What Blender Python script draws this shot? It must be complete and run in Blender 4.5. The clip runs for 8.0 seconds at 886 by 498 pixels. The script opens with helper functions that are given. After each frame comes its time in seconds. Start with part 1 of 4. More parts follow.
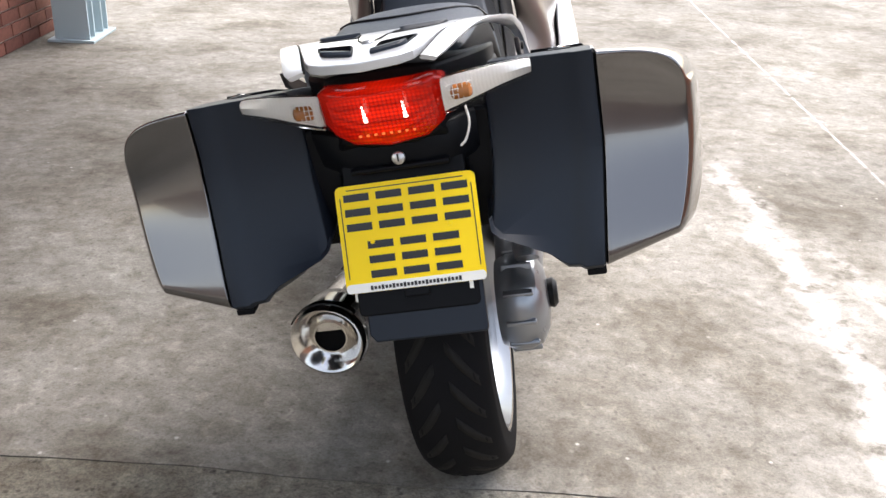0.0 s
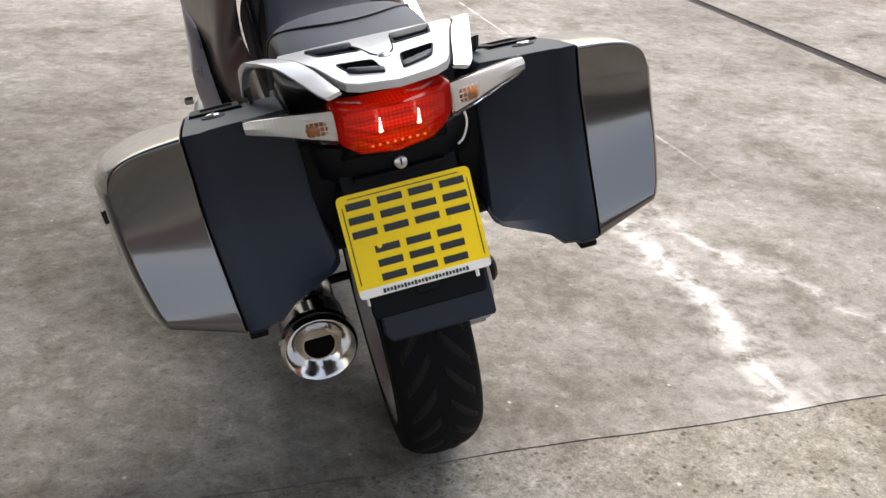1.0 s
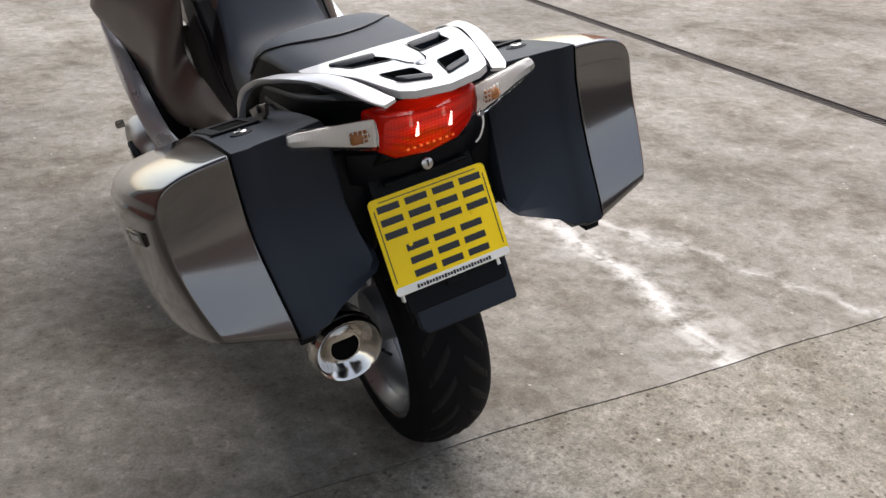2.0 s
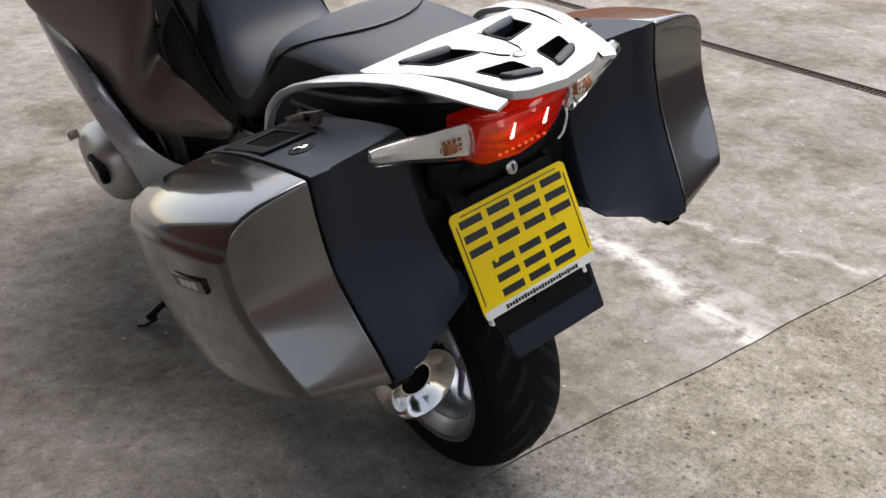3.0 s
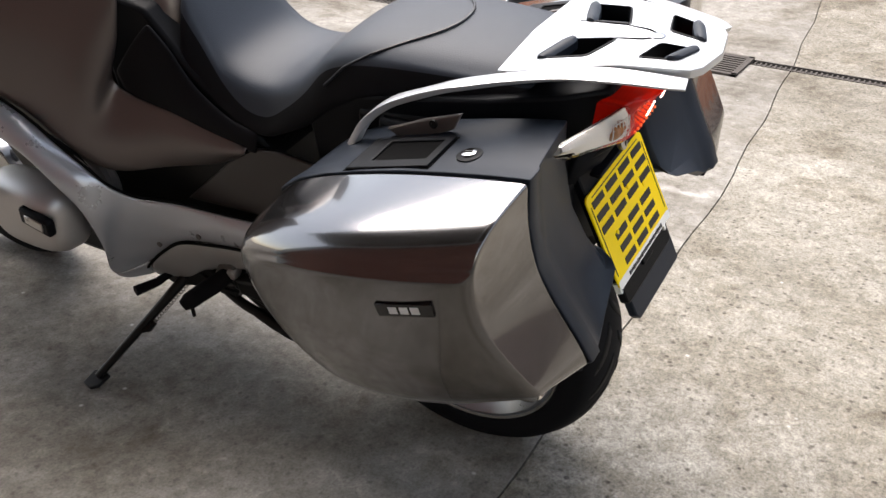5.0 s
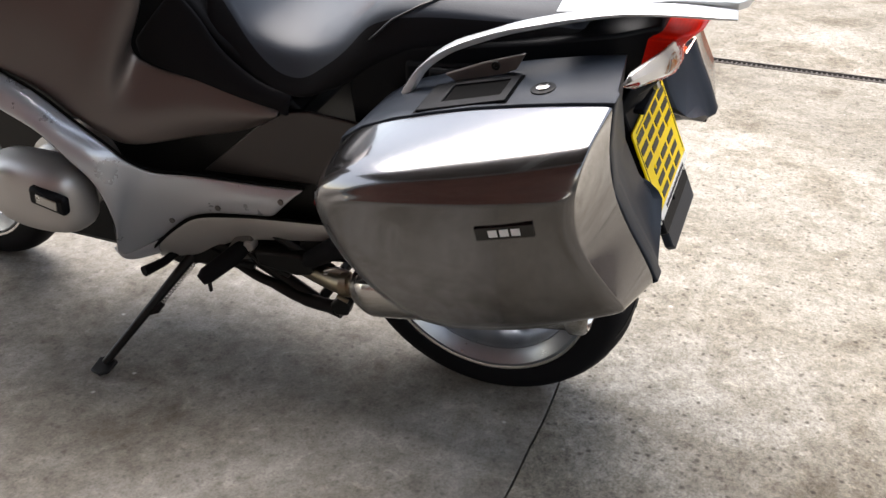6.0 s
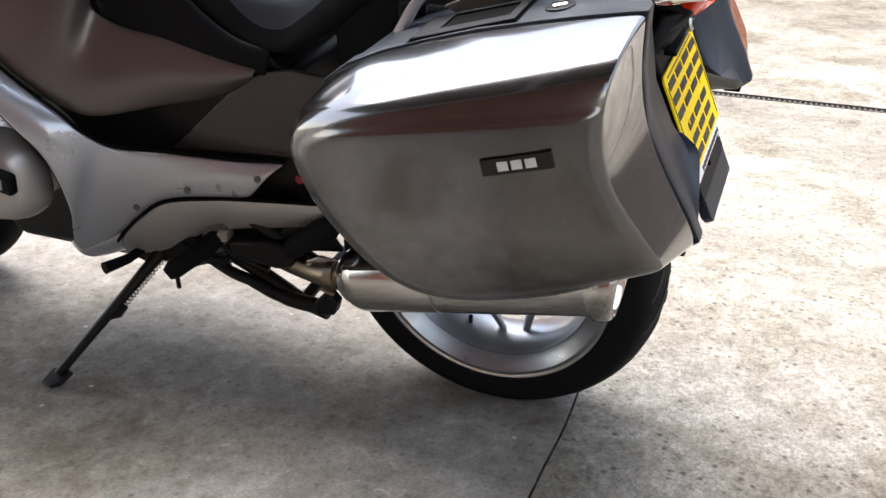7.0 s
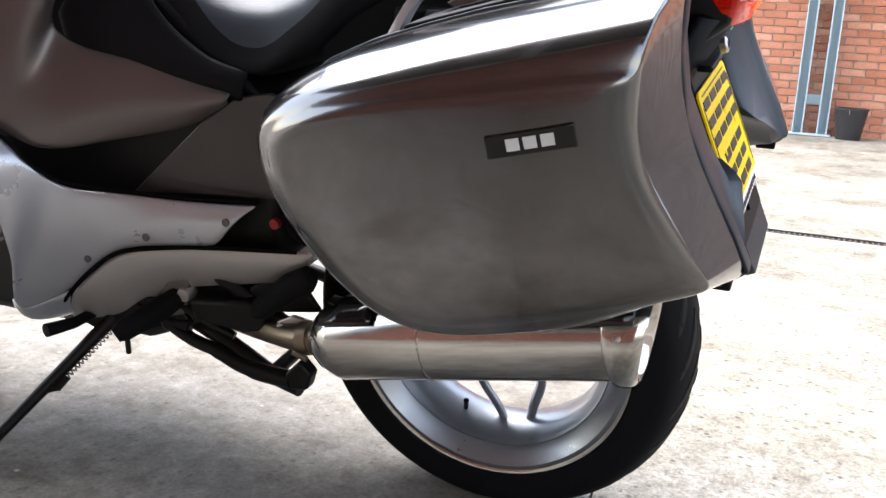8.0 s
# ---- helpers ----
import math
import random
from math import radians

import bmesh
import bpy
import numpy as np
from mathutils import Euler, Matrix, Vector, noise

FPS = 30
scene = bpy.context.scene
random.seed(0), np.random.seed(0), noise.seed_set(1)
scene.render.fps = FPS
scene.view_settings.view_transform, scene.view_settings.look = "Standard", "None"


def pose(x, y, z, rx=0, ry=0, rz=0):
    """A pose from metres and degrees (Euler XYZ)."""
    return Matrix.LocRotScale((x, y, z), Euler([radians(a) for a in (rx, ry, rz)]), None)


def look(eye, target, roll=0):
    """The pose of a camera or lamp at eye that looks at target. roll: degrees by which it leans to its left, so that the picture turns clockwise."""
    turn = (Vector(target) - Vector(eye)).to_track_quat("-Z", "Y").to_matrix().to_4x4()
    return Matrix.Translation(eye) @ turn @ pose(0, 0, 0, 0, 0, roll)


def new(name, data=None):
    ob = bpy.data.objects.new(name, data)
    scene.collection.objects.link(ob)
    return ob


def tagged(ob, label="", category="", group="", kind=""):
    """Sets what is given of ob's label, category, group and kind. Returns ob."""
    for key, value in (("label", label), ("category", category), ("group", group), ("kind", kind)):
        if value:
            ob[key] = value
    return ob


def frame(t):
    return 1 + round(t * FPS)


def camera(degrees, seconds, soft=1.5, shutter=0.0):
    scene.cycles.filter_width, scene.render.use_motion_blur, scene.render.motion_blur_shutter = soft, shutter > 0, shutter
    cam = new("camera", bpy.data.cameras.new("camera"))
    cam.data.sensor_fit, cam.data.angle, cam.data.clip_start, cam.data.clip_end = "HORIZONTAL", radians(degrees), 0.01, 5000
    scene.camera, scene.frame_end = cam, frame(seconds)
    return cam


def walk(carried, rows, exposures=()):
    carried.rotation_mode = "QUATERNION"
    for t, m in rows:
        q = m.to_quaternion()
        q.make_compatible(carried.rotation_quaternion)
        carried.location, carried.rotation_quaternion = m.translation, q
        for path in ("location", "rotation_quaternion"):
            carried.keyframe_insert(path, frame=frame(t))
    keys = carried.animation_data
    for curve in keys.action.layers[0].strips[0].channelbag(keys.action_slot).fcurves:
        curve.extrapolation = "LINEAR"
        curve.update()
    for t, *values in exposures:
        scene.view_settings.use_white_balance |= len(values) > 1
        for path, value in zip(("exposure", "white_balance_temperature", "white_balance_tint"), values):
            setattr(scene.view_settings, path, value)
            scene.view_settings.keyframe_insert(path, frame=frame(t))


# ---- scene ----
cam = camera(50.7, 8.0)
PATH = [
    (0, (0.013, -1.62, 1.261), (-0.111, 0.193, 0.426), 2.4),
    (0.5, (-0.222, -1.632, 1.298), (-0.043, 0.165, 0.437), 2.2),
    (1, (-0.507, -1.616, 1.318), (0.016, 0.103, 0.44), 3.4),
    (1.2, (-0.567, -1.639, 1.304), (0.021, 0.069, 0.445), 3.3),
    (2.3, (-0.974, -1.494, 1.328), (-0.008, 0.032, 0.47), 3.2),
    (2.5, (-1.018, -1.414, 1.324), (-0.007, 0.077, 0.455), 3.2),
    (3, (-1.049, -1.215, 1.294), (0.032, 0.208, 0.396), 2.1),
    (3.5, (-1.087, -1.04, 1.305), (0.068, 0.297, 0.368), 1.6),
    (4, (-1.172, -0.835, 1.312), (0.113, 0.337, 0.324), 2.3),
    (4.2, (-1.227, -0.772, 1.311), (0.121, 0.331, 0.327), 2.5),
    (5.3, (-1.653, -0.624, 1.298), (-0.056, 0.184, 0.404), 1.9),
    (5.5, (-1.703, -0.569, 1.284), (-0.074, 0.189, 0.404), 2.2),
    (6, (-1.788, -0.448, 1.204), (-0.108, 0.198, 0.333), 2.3),
    (6.5, (-1.763, -0.408, 1.095), (-0.061, 0.219, 0.252), 1.8),
    (7, (-1.64, -0.401, 0.953), (0.095, 0.277, 0.226), 2.0),
    (7.5, (-1.533, -0.38, 0.84), (0.24, 0.334, 0.252), 2.8),
    (8, (-1.48, -0.351, 0.727), (0.341, 0.372, 0.326), 3.7),
]
EXPOSURE = [(0.0, 2.1, 6850, 14), (1.0, 1.66, 6900, 14), (2.5, 1.38, 6850, 14), (4.0, 1.69, 6980, 14), (5.5, 2.1, 6950, 14), (7.0, 2.56, 6700, 14), (8.0, 2.77, 6500, 14)]
walk(cam, [(t, look(eye, target, roll)) for t, eye, target, roll in PATH], EXPOSURE)

# ---- world, sun and exposure ----
world = bpy.data.worlds.new("sky")
scene.world = world
world.use_nodes = True
wn = world.node_tree
sky = wn.nodes.new("ShaderNodeTexSky")
sky.sky_type = "NISHITA"
sky.sun_disc = False
sky.sun_elevation = radians(68)
sky.sun_rotation = radians(30)
sky.air_density = 1.6
sky.dust_density = 1.2
sky.ozone_density = 1.0
# thin high cloud takes most of the blue out of the sky
grey = wn.nodes.new("ShaderNodeRGBToBW")
veil = wn.nodes.new("ShaderNodeMix")
veil.data_type = "RGBA"
veil.inputs[0].default_value = 0.5
wn.links.new(sky.outputs[0], grey.inputs[0])
wn.links.new(sky.outputs[0], veil.inputs[6])
wn.links.new(grey.outputs[0], veil.inputs[7])
wn.links.new(veil.outputs[2], wn.nodes["Background"].inputs[0])
wn.nodes["Background"].inputs[1].default_value = 0.11
sun = new("sun", bpy.data.lights.new("sun", "SUN"))
sun.data.energy = 1.95
sun.data.angle = radians(62)
sun.data.color = (1.0, 0.98, 0.96)
sun.matrix_world = look((1.1, 1.9, 5.4), (0, 0, 0))


# ---- materials ----
def material(name, color, rough=0.5, metal=0.0, coat=0.0, spec=0.5):
    m = bpy.data.materials.new(name)
    m.use_nodes = True
    b = m.node_tree.nodes["Principled BSDF"]
    b.inputs["Base Color"].default_value = (*color, 1)
    b.inputs["Roughness"].default_value = rough
    b.inputs["Metallic"].default_value = metal
    b.inputs["Coat Weight"].default_value = coat
    b.inputs["Coat Roughness"].default_value = 0.04
    b.inputs["Specular IOR Level"].default_value = spec
    return m


def node(m, kind, **values):
    n = m.node_tree.nodes.new(kind)
    for key, value in values.items():
        n.inputs[key.replace("_", " ")].default_value = value
    return n


def link(m, a, b):
    m.node_tree.links.new(a, b)


def bsdf(m):
    return m.node_tree.nodes["Principled BSDF"]


def coords(m):
    return m.node_tree.nodes.new("ShaderNodeTexCoord").outputs["Object"]


def ramp(m, source, stops):
    r = m.node_tree.nodes.new("ShaderNodeValToRGB")
    e = r.color_ramp.elements
    while len(e) < len(stops):
        e.new(0.5)
    for el, (p, c) in zip(e, stops):
        el.position = p
        el.color = (*c, 1) if len(c) == 3 else c
    link(m, source, r.inputs[0])
    return r.outputs[0]


def mixed(m, kind, fac, a, b):
    n = m.node_tree.nodes.new("ShaderNodeMix")
    n.data_type, n.blend_type = "RGBA", kind
    for slot, v in ((0, fac), (6, a), (7, b)):
        if isinstance(v, bpy.types.NodeSocket):
            link(m, v, n.inputs[slot])
        else:
            n.inputs[slot].default_value = v if slot == 0 else (*v, 1)
    return n.outputs[2]


def grain(m, scale, strength, distance=0.002, detail=4.0):
    """Fine relief from noise."""
    t = node(m, "ShaderNodeTexNoise", Scale=scale, Detail=detail)
    link(m, coords(m), t.inputs["Vector"])
    bump = node(m, "ShaderNodeBump", Strength=strength, Distance=distance)
    link(m, t.outputs["Fac"], bump.inputs["Height"])
    link(m, bump.outputs[0], bsdf(m).inputs["Normal"])
    return t


def smudge(m, low, high, scale=9.0):
    """Roughness that changes with dust and finger marks."""
    t = node(m, "ShaderNodeTexNoise", Scale=scale, Detail=6.0, Roughness=0.65)
    link(m, coords(m), t.inputs["Vector"])
    r = node(m, "ShaderNodeMapRange", To_Min=low, To_Max=high)
    r.inputs["From Min"].default_value, r.inputs["From Max"].default_value = 0.3, 0.7
    link(m, t.outputs["Fac"], r.inputs["Value"])
    link(m, r.outputs[0], bsdf(m).inputs["Roughness"])
    return t


silver = material("silver_metallic_paint", (0.142, 0.138, 0.14), 0.3, 0.95, 1.0)
smudge(silver, 0.15, 0.19)
light_silver = material("light_silver_paint", (0.47, 0.49, 0.525), 0.3, 0.5, 1.0)
smudge(light_silver, 0.26, 0.34)
bright_silver = material("bright_silver_paint", (0.56, 0.57, 0.59), 0.32, 0.55, 0.5)
smudge(bright_silver, 0.28, 0.38)
graphite = material("dark_graphite_paint", (0.14, 0.117, 0.11), 0.3, 0.6, 0.35)
smudge(graphite, 0.3, 0.42)
cover_paint = material("dark_brown_grey_cover", (0.05, 0.043, 0.041), 0.38, 0.4, 0.2)
smudge(cover_paint, 0.34, 0.44)
cast_grey = material("dull_grey_casting", (0.13, 0.122, 0.115), 0.5, 0.55)
grain(cast_grey, 180, 0.3, 0.001)
black_plastic = material("grained_black_plastic", (0.003, 0.0035, 0.0048), 0.48, spec=0.11)
grain(black_plastic, 900, 0.12, 0.001)
navy_plastic = material("smooth_blue_black_plastic", (0.0105, 0.015, 0.023), 0.42, spec=0.22)
grain(navy_plastic, 1100, 0.08, 0.001)
vinyl = material("dark_grey_vinyl", (0.018, 0.024, 0.035), 0.52, spec=0.35)
grain(vinyl, 420, 0.25, 0.0015, 6.0)
vinyl_black = material("black_vinyl", (0.004, 0.004, 0.0055), 0.6, spec=0.12)
grain(vinyl_black, 420, 0.2, 0.0015)
tread_rubber = material("dusty_tread_rubber", (0.012, 0.0115, 0.011), 0.72, spec=0.15)
grain(tread_rubber, 200, 0.3, 0.001)
rubber = material("tyre_rubber", (0.005, 0.005, 0.006), 0.78, spec=0.12)
grain(rubber, 260, 0.25, 0.001)
chrome = material("polished_steel", (0.62, 0.6, 0.57), 0.14, 1.0)
smudge(chrome, 0.06, 0.2, 14)
burnt_steel = material("heat_tinted_steel", (0.24, 0.2, 0.145), 0.38, 1.0)
smudge(burnt_steel, 0.3, 0.5, 30)
steel = material("brushed_steel", (0.5, 0.49, 0.47), 0.3, 1.0)
smudge(steel, 0.22, 0.42, 22)
alloy = material("cast_alloy", (0.3, 0.318, 0.345), 0.36, 0.85)
smudge(alloy, 0.27, 0.42, 30)
grey_alloy = material("satin_grey_alloy", (0.48, 0.465, 0.45), 0.42, 0.7)
smudge(grey_alloy, 0.36, 0.5, 20)
dark_metal = material("black_coated_metal", (0.006, 0.006, 0.006), 0.45, 0.2, spec=0.3)
grain(dark_metal, 150, 0.25, 0.001)
void_black = material("matt_black_inside", (0.004, 0.004, 0.004), 0.9, spec=0.05)
plate_yellow = material("reflective_yellow", (0.92, 0.65, 0.002), 0.4, 0.0, 0.08, spec=0.25)
plate_white = material("white_strip", (0.78, 0.77, 0.72), 0.4)
ink = material("black_ink", (0.008, 0.008, 0.01), 0.4)
badge_black = material("gloss_black_badge", (0.006, 0.006, 0.006), 0.12)
badge_grey = material("pale_grey_print", (0.6, 0.6, 0.6), 0.4)

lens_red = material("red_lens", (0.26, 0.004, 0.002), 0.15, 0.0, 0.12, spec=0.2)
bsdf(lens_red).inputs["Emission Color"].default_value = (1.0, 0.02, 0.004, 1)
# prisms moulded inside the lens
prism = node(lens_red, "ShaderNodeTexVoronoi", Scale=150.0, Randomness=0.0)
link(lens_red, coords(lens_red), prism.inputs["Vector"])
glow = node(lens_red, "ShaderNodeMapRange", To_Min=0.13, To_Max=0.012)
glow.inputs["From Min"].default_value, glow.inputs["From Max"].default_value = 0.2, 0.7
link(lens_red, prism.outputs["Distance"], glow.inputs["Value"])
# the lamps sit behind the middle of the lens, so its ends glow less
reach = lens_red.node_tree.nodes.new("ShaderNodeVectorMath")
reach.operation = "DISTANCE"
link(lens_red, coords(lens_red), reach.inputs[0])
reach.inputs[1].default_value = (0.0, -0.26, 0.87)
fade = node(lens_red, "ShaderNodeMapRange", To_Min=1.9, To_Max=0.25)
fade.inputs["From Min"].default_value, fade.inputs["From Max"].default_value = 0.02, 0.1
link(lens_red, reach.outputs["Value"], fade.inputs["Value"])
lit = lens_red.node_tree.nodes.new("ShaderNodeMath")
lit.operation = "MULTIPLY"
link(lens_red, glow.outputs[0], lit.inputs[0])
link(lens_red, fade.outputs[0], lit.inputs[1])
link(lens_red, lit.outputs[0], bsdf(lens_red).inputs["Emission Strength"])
prism_bump = node(lens_red, "ShaderNodeBump", Strength=0.25, Distance=0.001)
link(lens_red, prism.outputs["Distance"], prism_bump.inputs["Height"])
link(lens_red, prism_bump.outputs[0], bsdf(lens_red).inputs["Normal"])
lamp_lit = material("lit_lamp", (1, 0.3, 0.2), 0.3)
bsdf(lamp_lit).inputs["Emission Color"].default_value = (1.0, 0.72, 0.62, 1)
bsdf(lamp_lit).inputs["Emission Strength"].default_value = 1.2
lamp_warm = material("warm_led", (1, 0.2, 0.05), 0.3)
bsdf(lamp_warm).inputs["Emission Color"].default_value = (1.0, 0.16, 0.03, 1)
bsdf(lamp_warm).inputs["Emission Strength"].default_value = 0.12
lens_clear = material("clear_lens", (0.97, 0.97, 0.96), 0.03, 0.0, 0.3)
bsdf(lens_clear).inputs["Transmission Weight"].default_value = 1.0
bsdf(lens_clear).inputs["IOR"].default_value = 1.12
reflector = material("silvered_reflector", (0.76, 0.75, 0.74), 0.4, 0.6)
flutes = node(reflector, "ShaderNodeTexWave", Scale=55.0, Distortion=0.6)
link(reflector, coords(reflector), flutes.inputs["Vector"])
flute_bump = node(reflector, "ShaderNodeBump", Strength=0.1, Distance=0.002)
link(reflector, flutes.outputs["Fac"], flute_bump.inputs["Height"])
link(reflector, flute_bump.outputs[0], bsdf(reflector).inputs["Normal"])
red_plastic = material("red_plastic", (0.3, 0.01, 0.02), 0.4)
amber = material("amber_bulb", (0.34, 0.12, 0.03), 0.2)


def concrete_mat(name, dark, middle, pale, rough_scale, pits, stains):
    """Yard concrete: broad stains, blotches, fine grains; optionally pale lime runs of their own shape."""
    m = material(name, middle, 0.82, spec=0.3)
    c = coords(m)
    big = node(m, "ShaderNodeTexNoise", Scale=0.8, Detail=7.0, Roughness=0.6)
    mid = node(m, "ShaderNodeTexNoise", Scale=12.0, Detail=9.0, Roughness=0.7, Distortion=0.25)
    fleck = node(m, "ShaderNodeTexNoise", Scale=24.0, Detail=5.0, Roughness=0.6, Distortion=0.8)
    patch = node(m, "ShaderNodeTexNoise", Scale=2.1, Detail=8.0, Roughness=0.72, Distortion=0.3)
    fine = node(m, "ShaderNodeTexNoise", Scale=rough_scale, Detail=7.0, Roughness=0.8)
    grit = node(m, "ShaderNodeTexVoronoi", Scale=rough_scale * 1.1)
    dots = node(m, "ShaderNodeTexVoronoi", Scale=9.0)
    sand = node(m, "ShaderNodeTexNoise", Scale=rough_scale * 2.6, Detail=4.0, Roughness=0.7)
    pock = node(m, "ShaderNodeTexVoronoi", Scale=rough_scale * 0.75)
    chip = node(m, "ShaderNodeTexVoronoi", Scale=rough_scale * 0.5)
    for n in (big, mid, fleck, patch, fine, grit, dots, sand, pock, chip):
        link(m, c, n.inputs["Vector"])
    col = ramp(m, big.outputs["Fac"], [(0.3, dark), (0.5, middle), (0.68, pale)])
    col = mixed(m, "MULTIPLY", 0.6, col, ramp(m, mid.outputs["Fac"], [(0.33, (0.5, 0.475, 0.43)), (0.45, (0.84, 0.83, 0.8)), (0.54, (1, 1, 1)), (0.68, (1.2, 1.2, 1.19))]))
    col = mixed(m, "MULTIPLY", 0.5, col, ramp(m, fleck.outputs["Fac"], [(0.34, (0.74, 0.72, 0.68)), (0.48, (0.96, 0.955, 0.95)), (0.58, (1.06, 1.06, 1.06)), (0.68, (1.5, 1.49, 1.46))]))
    col = mixed(m, "MULTIPLY", 1.0, col, ramp(m, patch.outputs["Fac"], [(0.36, (0.55, 0.51, 0.45)), (0.48, (0.88, 0.865, 0.835)), (0.55, (1, 1, 1)), (0.66, (1.15, 1.15, 1.15))]))
    col = mixed(m, "MULTIPLY", pits, col, ramp(m, fine.outputs["Fac"], [(0.33, (0.3, 0.28, 0.25)), (0.5, (0.95, 0.95, 0.95)), (0.66, (1.35, 1.34, 1.3))]))
    col = mixed(m, "MULTIPLY", pits * 0.3, col, ramp(m, grit.outputs["Distance"], [(0.08, (1.25, 1.25, 1.22)), (0.3, (0.95, 0.95, 0.95)), (0.6, (0.7, 0.68, 0.65))]))
    col = mixed(m, "MULTIPLY", 0.35 + 0.5 * pits, col, ramp(m, sand.outputs["Fac"], [(0.34, (0.5, 0.48, 0.44)), (0.47, (0.92, 0.92, 0.91)), (0.55, (1.04, 1.04, 1.03)), (0.68, (1.4, 1.39, 1.36))]))
    # open pores and pale chips on some of the cells only
    pick = mixed(m, "MULTIPLY", 1.0, ramp(m, pock.outputs["Distance"], [(0.12, (1, 1, 1)), (0.34, (0, 0, 0))]), ramp(m, pock.outputs["Color"], [(0.55, (0, 0, 0)), (0.62, (1, 1, 1))]))
    col = mixed(m, "MULTIPLY", pick, col, (1 - 0.85 * pits, 1 - 0.87 * pits, 1 - 0.89 * pits))
    pale = mixed(m, "MULTIPLY", 1.0, ramp(m, chip.outputs["Distance"], [(0.02, (0.5, 0.5, 0.5)), (0.26, (0, 0, 0))]), ramp(m, chip.outputs["Color"], [(0.84, (0, 0, 0)), (0.92, (0.8, 0.8, 0.8))]))
    col = mixed(m, "MIX", pale, col, (0.42, 0.4, 0.36))
    col = mixed(m, "MIX", ramp(m, dots.outputs["Distance"], [(0.02, (0.6, 0.6, 0.6)), (0.06, (0, 0, 0))]), col, (0.58, 0.56, 0.52))
    if stains:
        def run(centre, slope, y0, y1, width, wander, scale, strength):
            """A pale run along the yard: a wandering line that breaks up."""
            sep = m.node_tree.nodes.new("ShaderNodeSeparateXYZ")
            link(m, c, sep.inputs[0])
            wob = node(m, "ShaderNodeTexNoise", Scale=scale, Detail=6.0, Roughness=0.6)
            link(m, c, wob.inputs["Vector"])

            def calc(op, a, b):
                n = m.node_tree.nodes.new("ShaderNodeMath")
                n.operation = op
                for k, v in enumerate((a, b)):
                    if isinstance(v, bpy.types.NodeSocket):
                        link(m, v, n.inputs[k])
                    else:
                        n.inputs[k].default_value = v
                return n.outputs[0]
            x = calc("ADD", sep.outputs["X"], calc("MULTIPLY", sep.outputs["Y"], slope))
            x = calc("ADD", x, calc("MULTIPLY", calc("SUBTRACT", wob.outputs["Fac"], 0.5), wander))
            d = calc("DIVIDE", calc("ABSOLUTE", calc("SUBTRACT", x, centre), 0), width)
            along = calc("DIVIDE", calc("ABSOLUTE", calc("SUBTRACT", sep.outputs["Y"], (y0 + y1) / 2), 0), (y1 - y0) / 2)
            f = calc("MULTIPLY", ramp(m, d, [(0.0, (1, 1, 1)), (0.25, (0.55, 0.55, 0.55)), (1.0, (0, 0, 0))]), ramp(m, along, [(0.75, (1, 1, 1)), (1.0, (0, 0, 0))]))
            broken = ramp(m, mid.outputs["Fac"], [(0.38, (0.05, 0.05, 0.05)), (0.58, (1, 1, 1))])
            return calc("MULTIPLY", calc("MULTIPLY", f, broken), strength)
        for args in ((0.94, 0.0, -0.5, 2.3, 0.075, 0.5, 1.6, 0.95), (0.98, 0.0, -0.6, 1.3, 0.3, 0.7, 2.2, 0.25), (1.58, 0.03, 1.2, 12.0, 0.012, 0.02, 3.0, 1.0), (1.5, 0.35, -0.2, 1.6, 0.05, 0.5, 2.0, 0.5)):
            col = mixed(m, "MIX", run(*args), col, (0.55, 0.535, 0.51))
    link(m, col, bsdf(m).inputs["Base Color"])
    b = node(m, "ShaderNodeBump", Strength=0.8 if pits > 0.6 else 0.25, Distance=0.004)
    link(m, fine.outputs["Fac"], b.inputs["Height"])
    link(m, b.outputs[0], bsdf(m).inputs["Normal"])
    return m


concrete = concrete_mat("stained_concrete", (0.148, 0.137, 0.121), (0.213, 0.2, 0.18), (0.28, 0.268, 0.246), 60.0, 0.35, True)
worn_concrete = concrete_mat("worn_gritty_concrete", (0.16, 0.145, 0.121), (0.226, 0.21, 0.18), (0.31, 0.293, 0.26), 58.0, 0.75, False)
soil = material("dark_joint_filler", (0.03, 0.027, 0.024), 0.9)
mortar = material("pale_mortar", (0.42, 0.36, 0.31), 0.9)
grain(mortar, 120, 0.4, 0.003)


def brick_pair(name, dark, middle, pale):
    """Two brick materials of one tone: for single bricks and for joined brickwork."""
    out = []
    for kind in ("ObjectInfo", "NewGeometry"):
        m = material(name, middle, 0.88, spec=0.3)
        source = m.node_tree.nodes.new("ShaderNode" + kind)
        c = ramp(m, source.outputs["Random" if kind == "ObjectInfo" else "Random Per Island"], [(0.0, dark), (0.5, middle), (1.0, pale)])
        t = node(m, "ShaderNodeTexNoise", Scale=40.0, Detail=6.0)
        link(m, coords(m), t.inputs["Vector"])
        link(m, mixed(m, "MULTIPLY", 0.7, c, ramp(m, t.outputs["Fac"], [(0.3, (0.6, 0.6, 0.6)), (0.65, (1, 1, 1))])), bsdf(m).inputs["Base Color"])
        out.append(m)
    return out


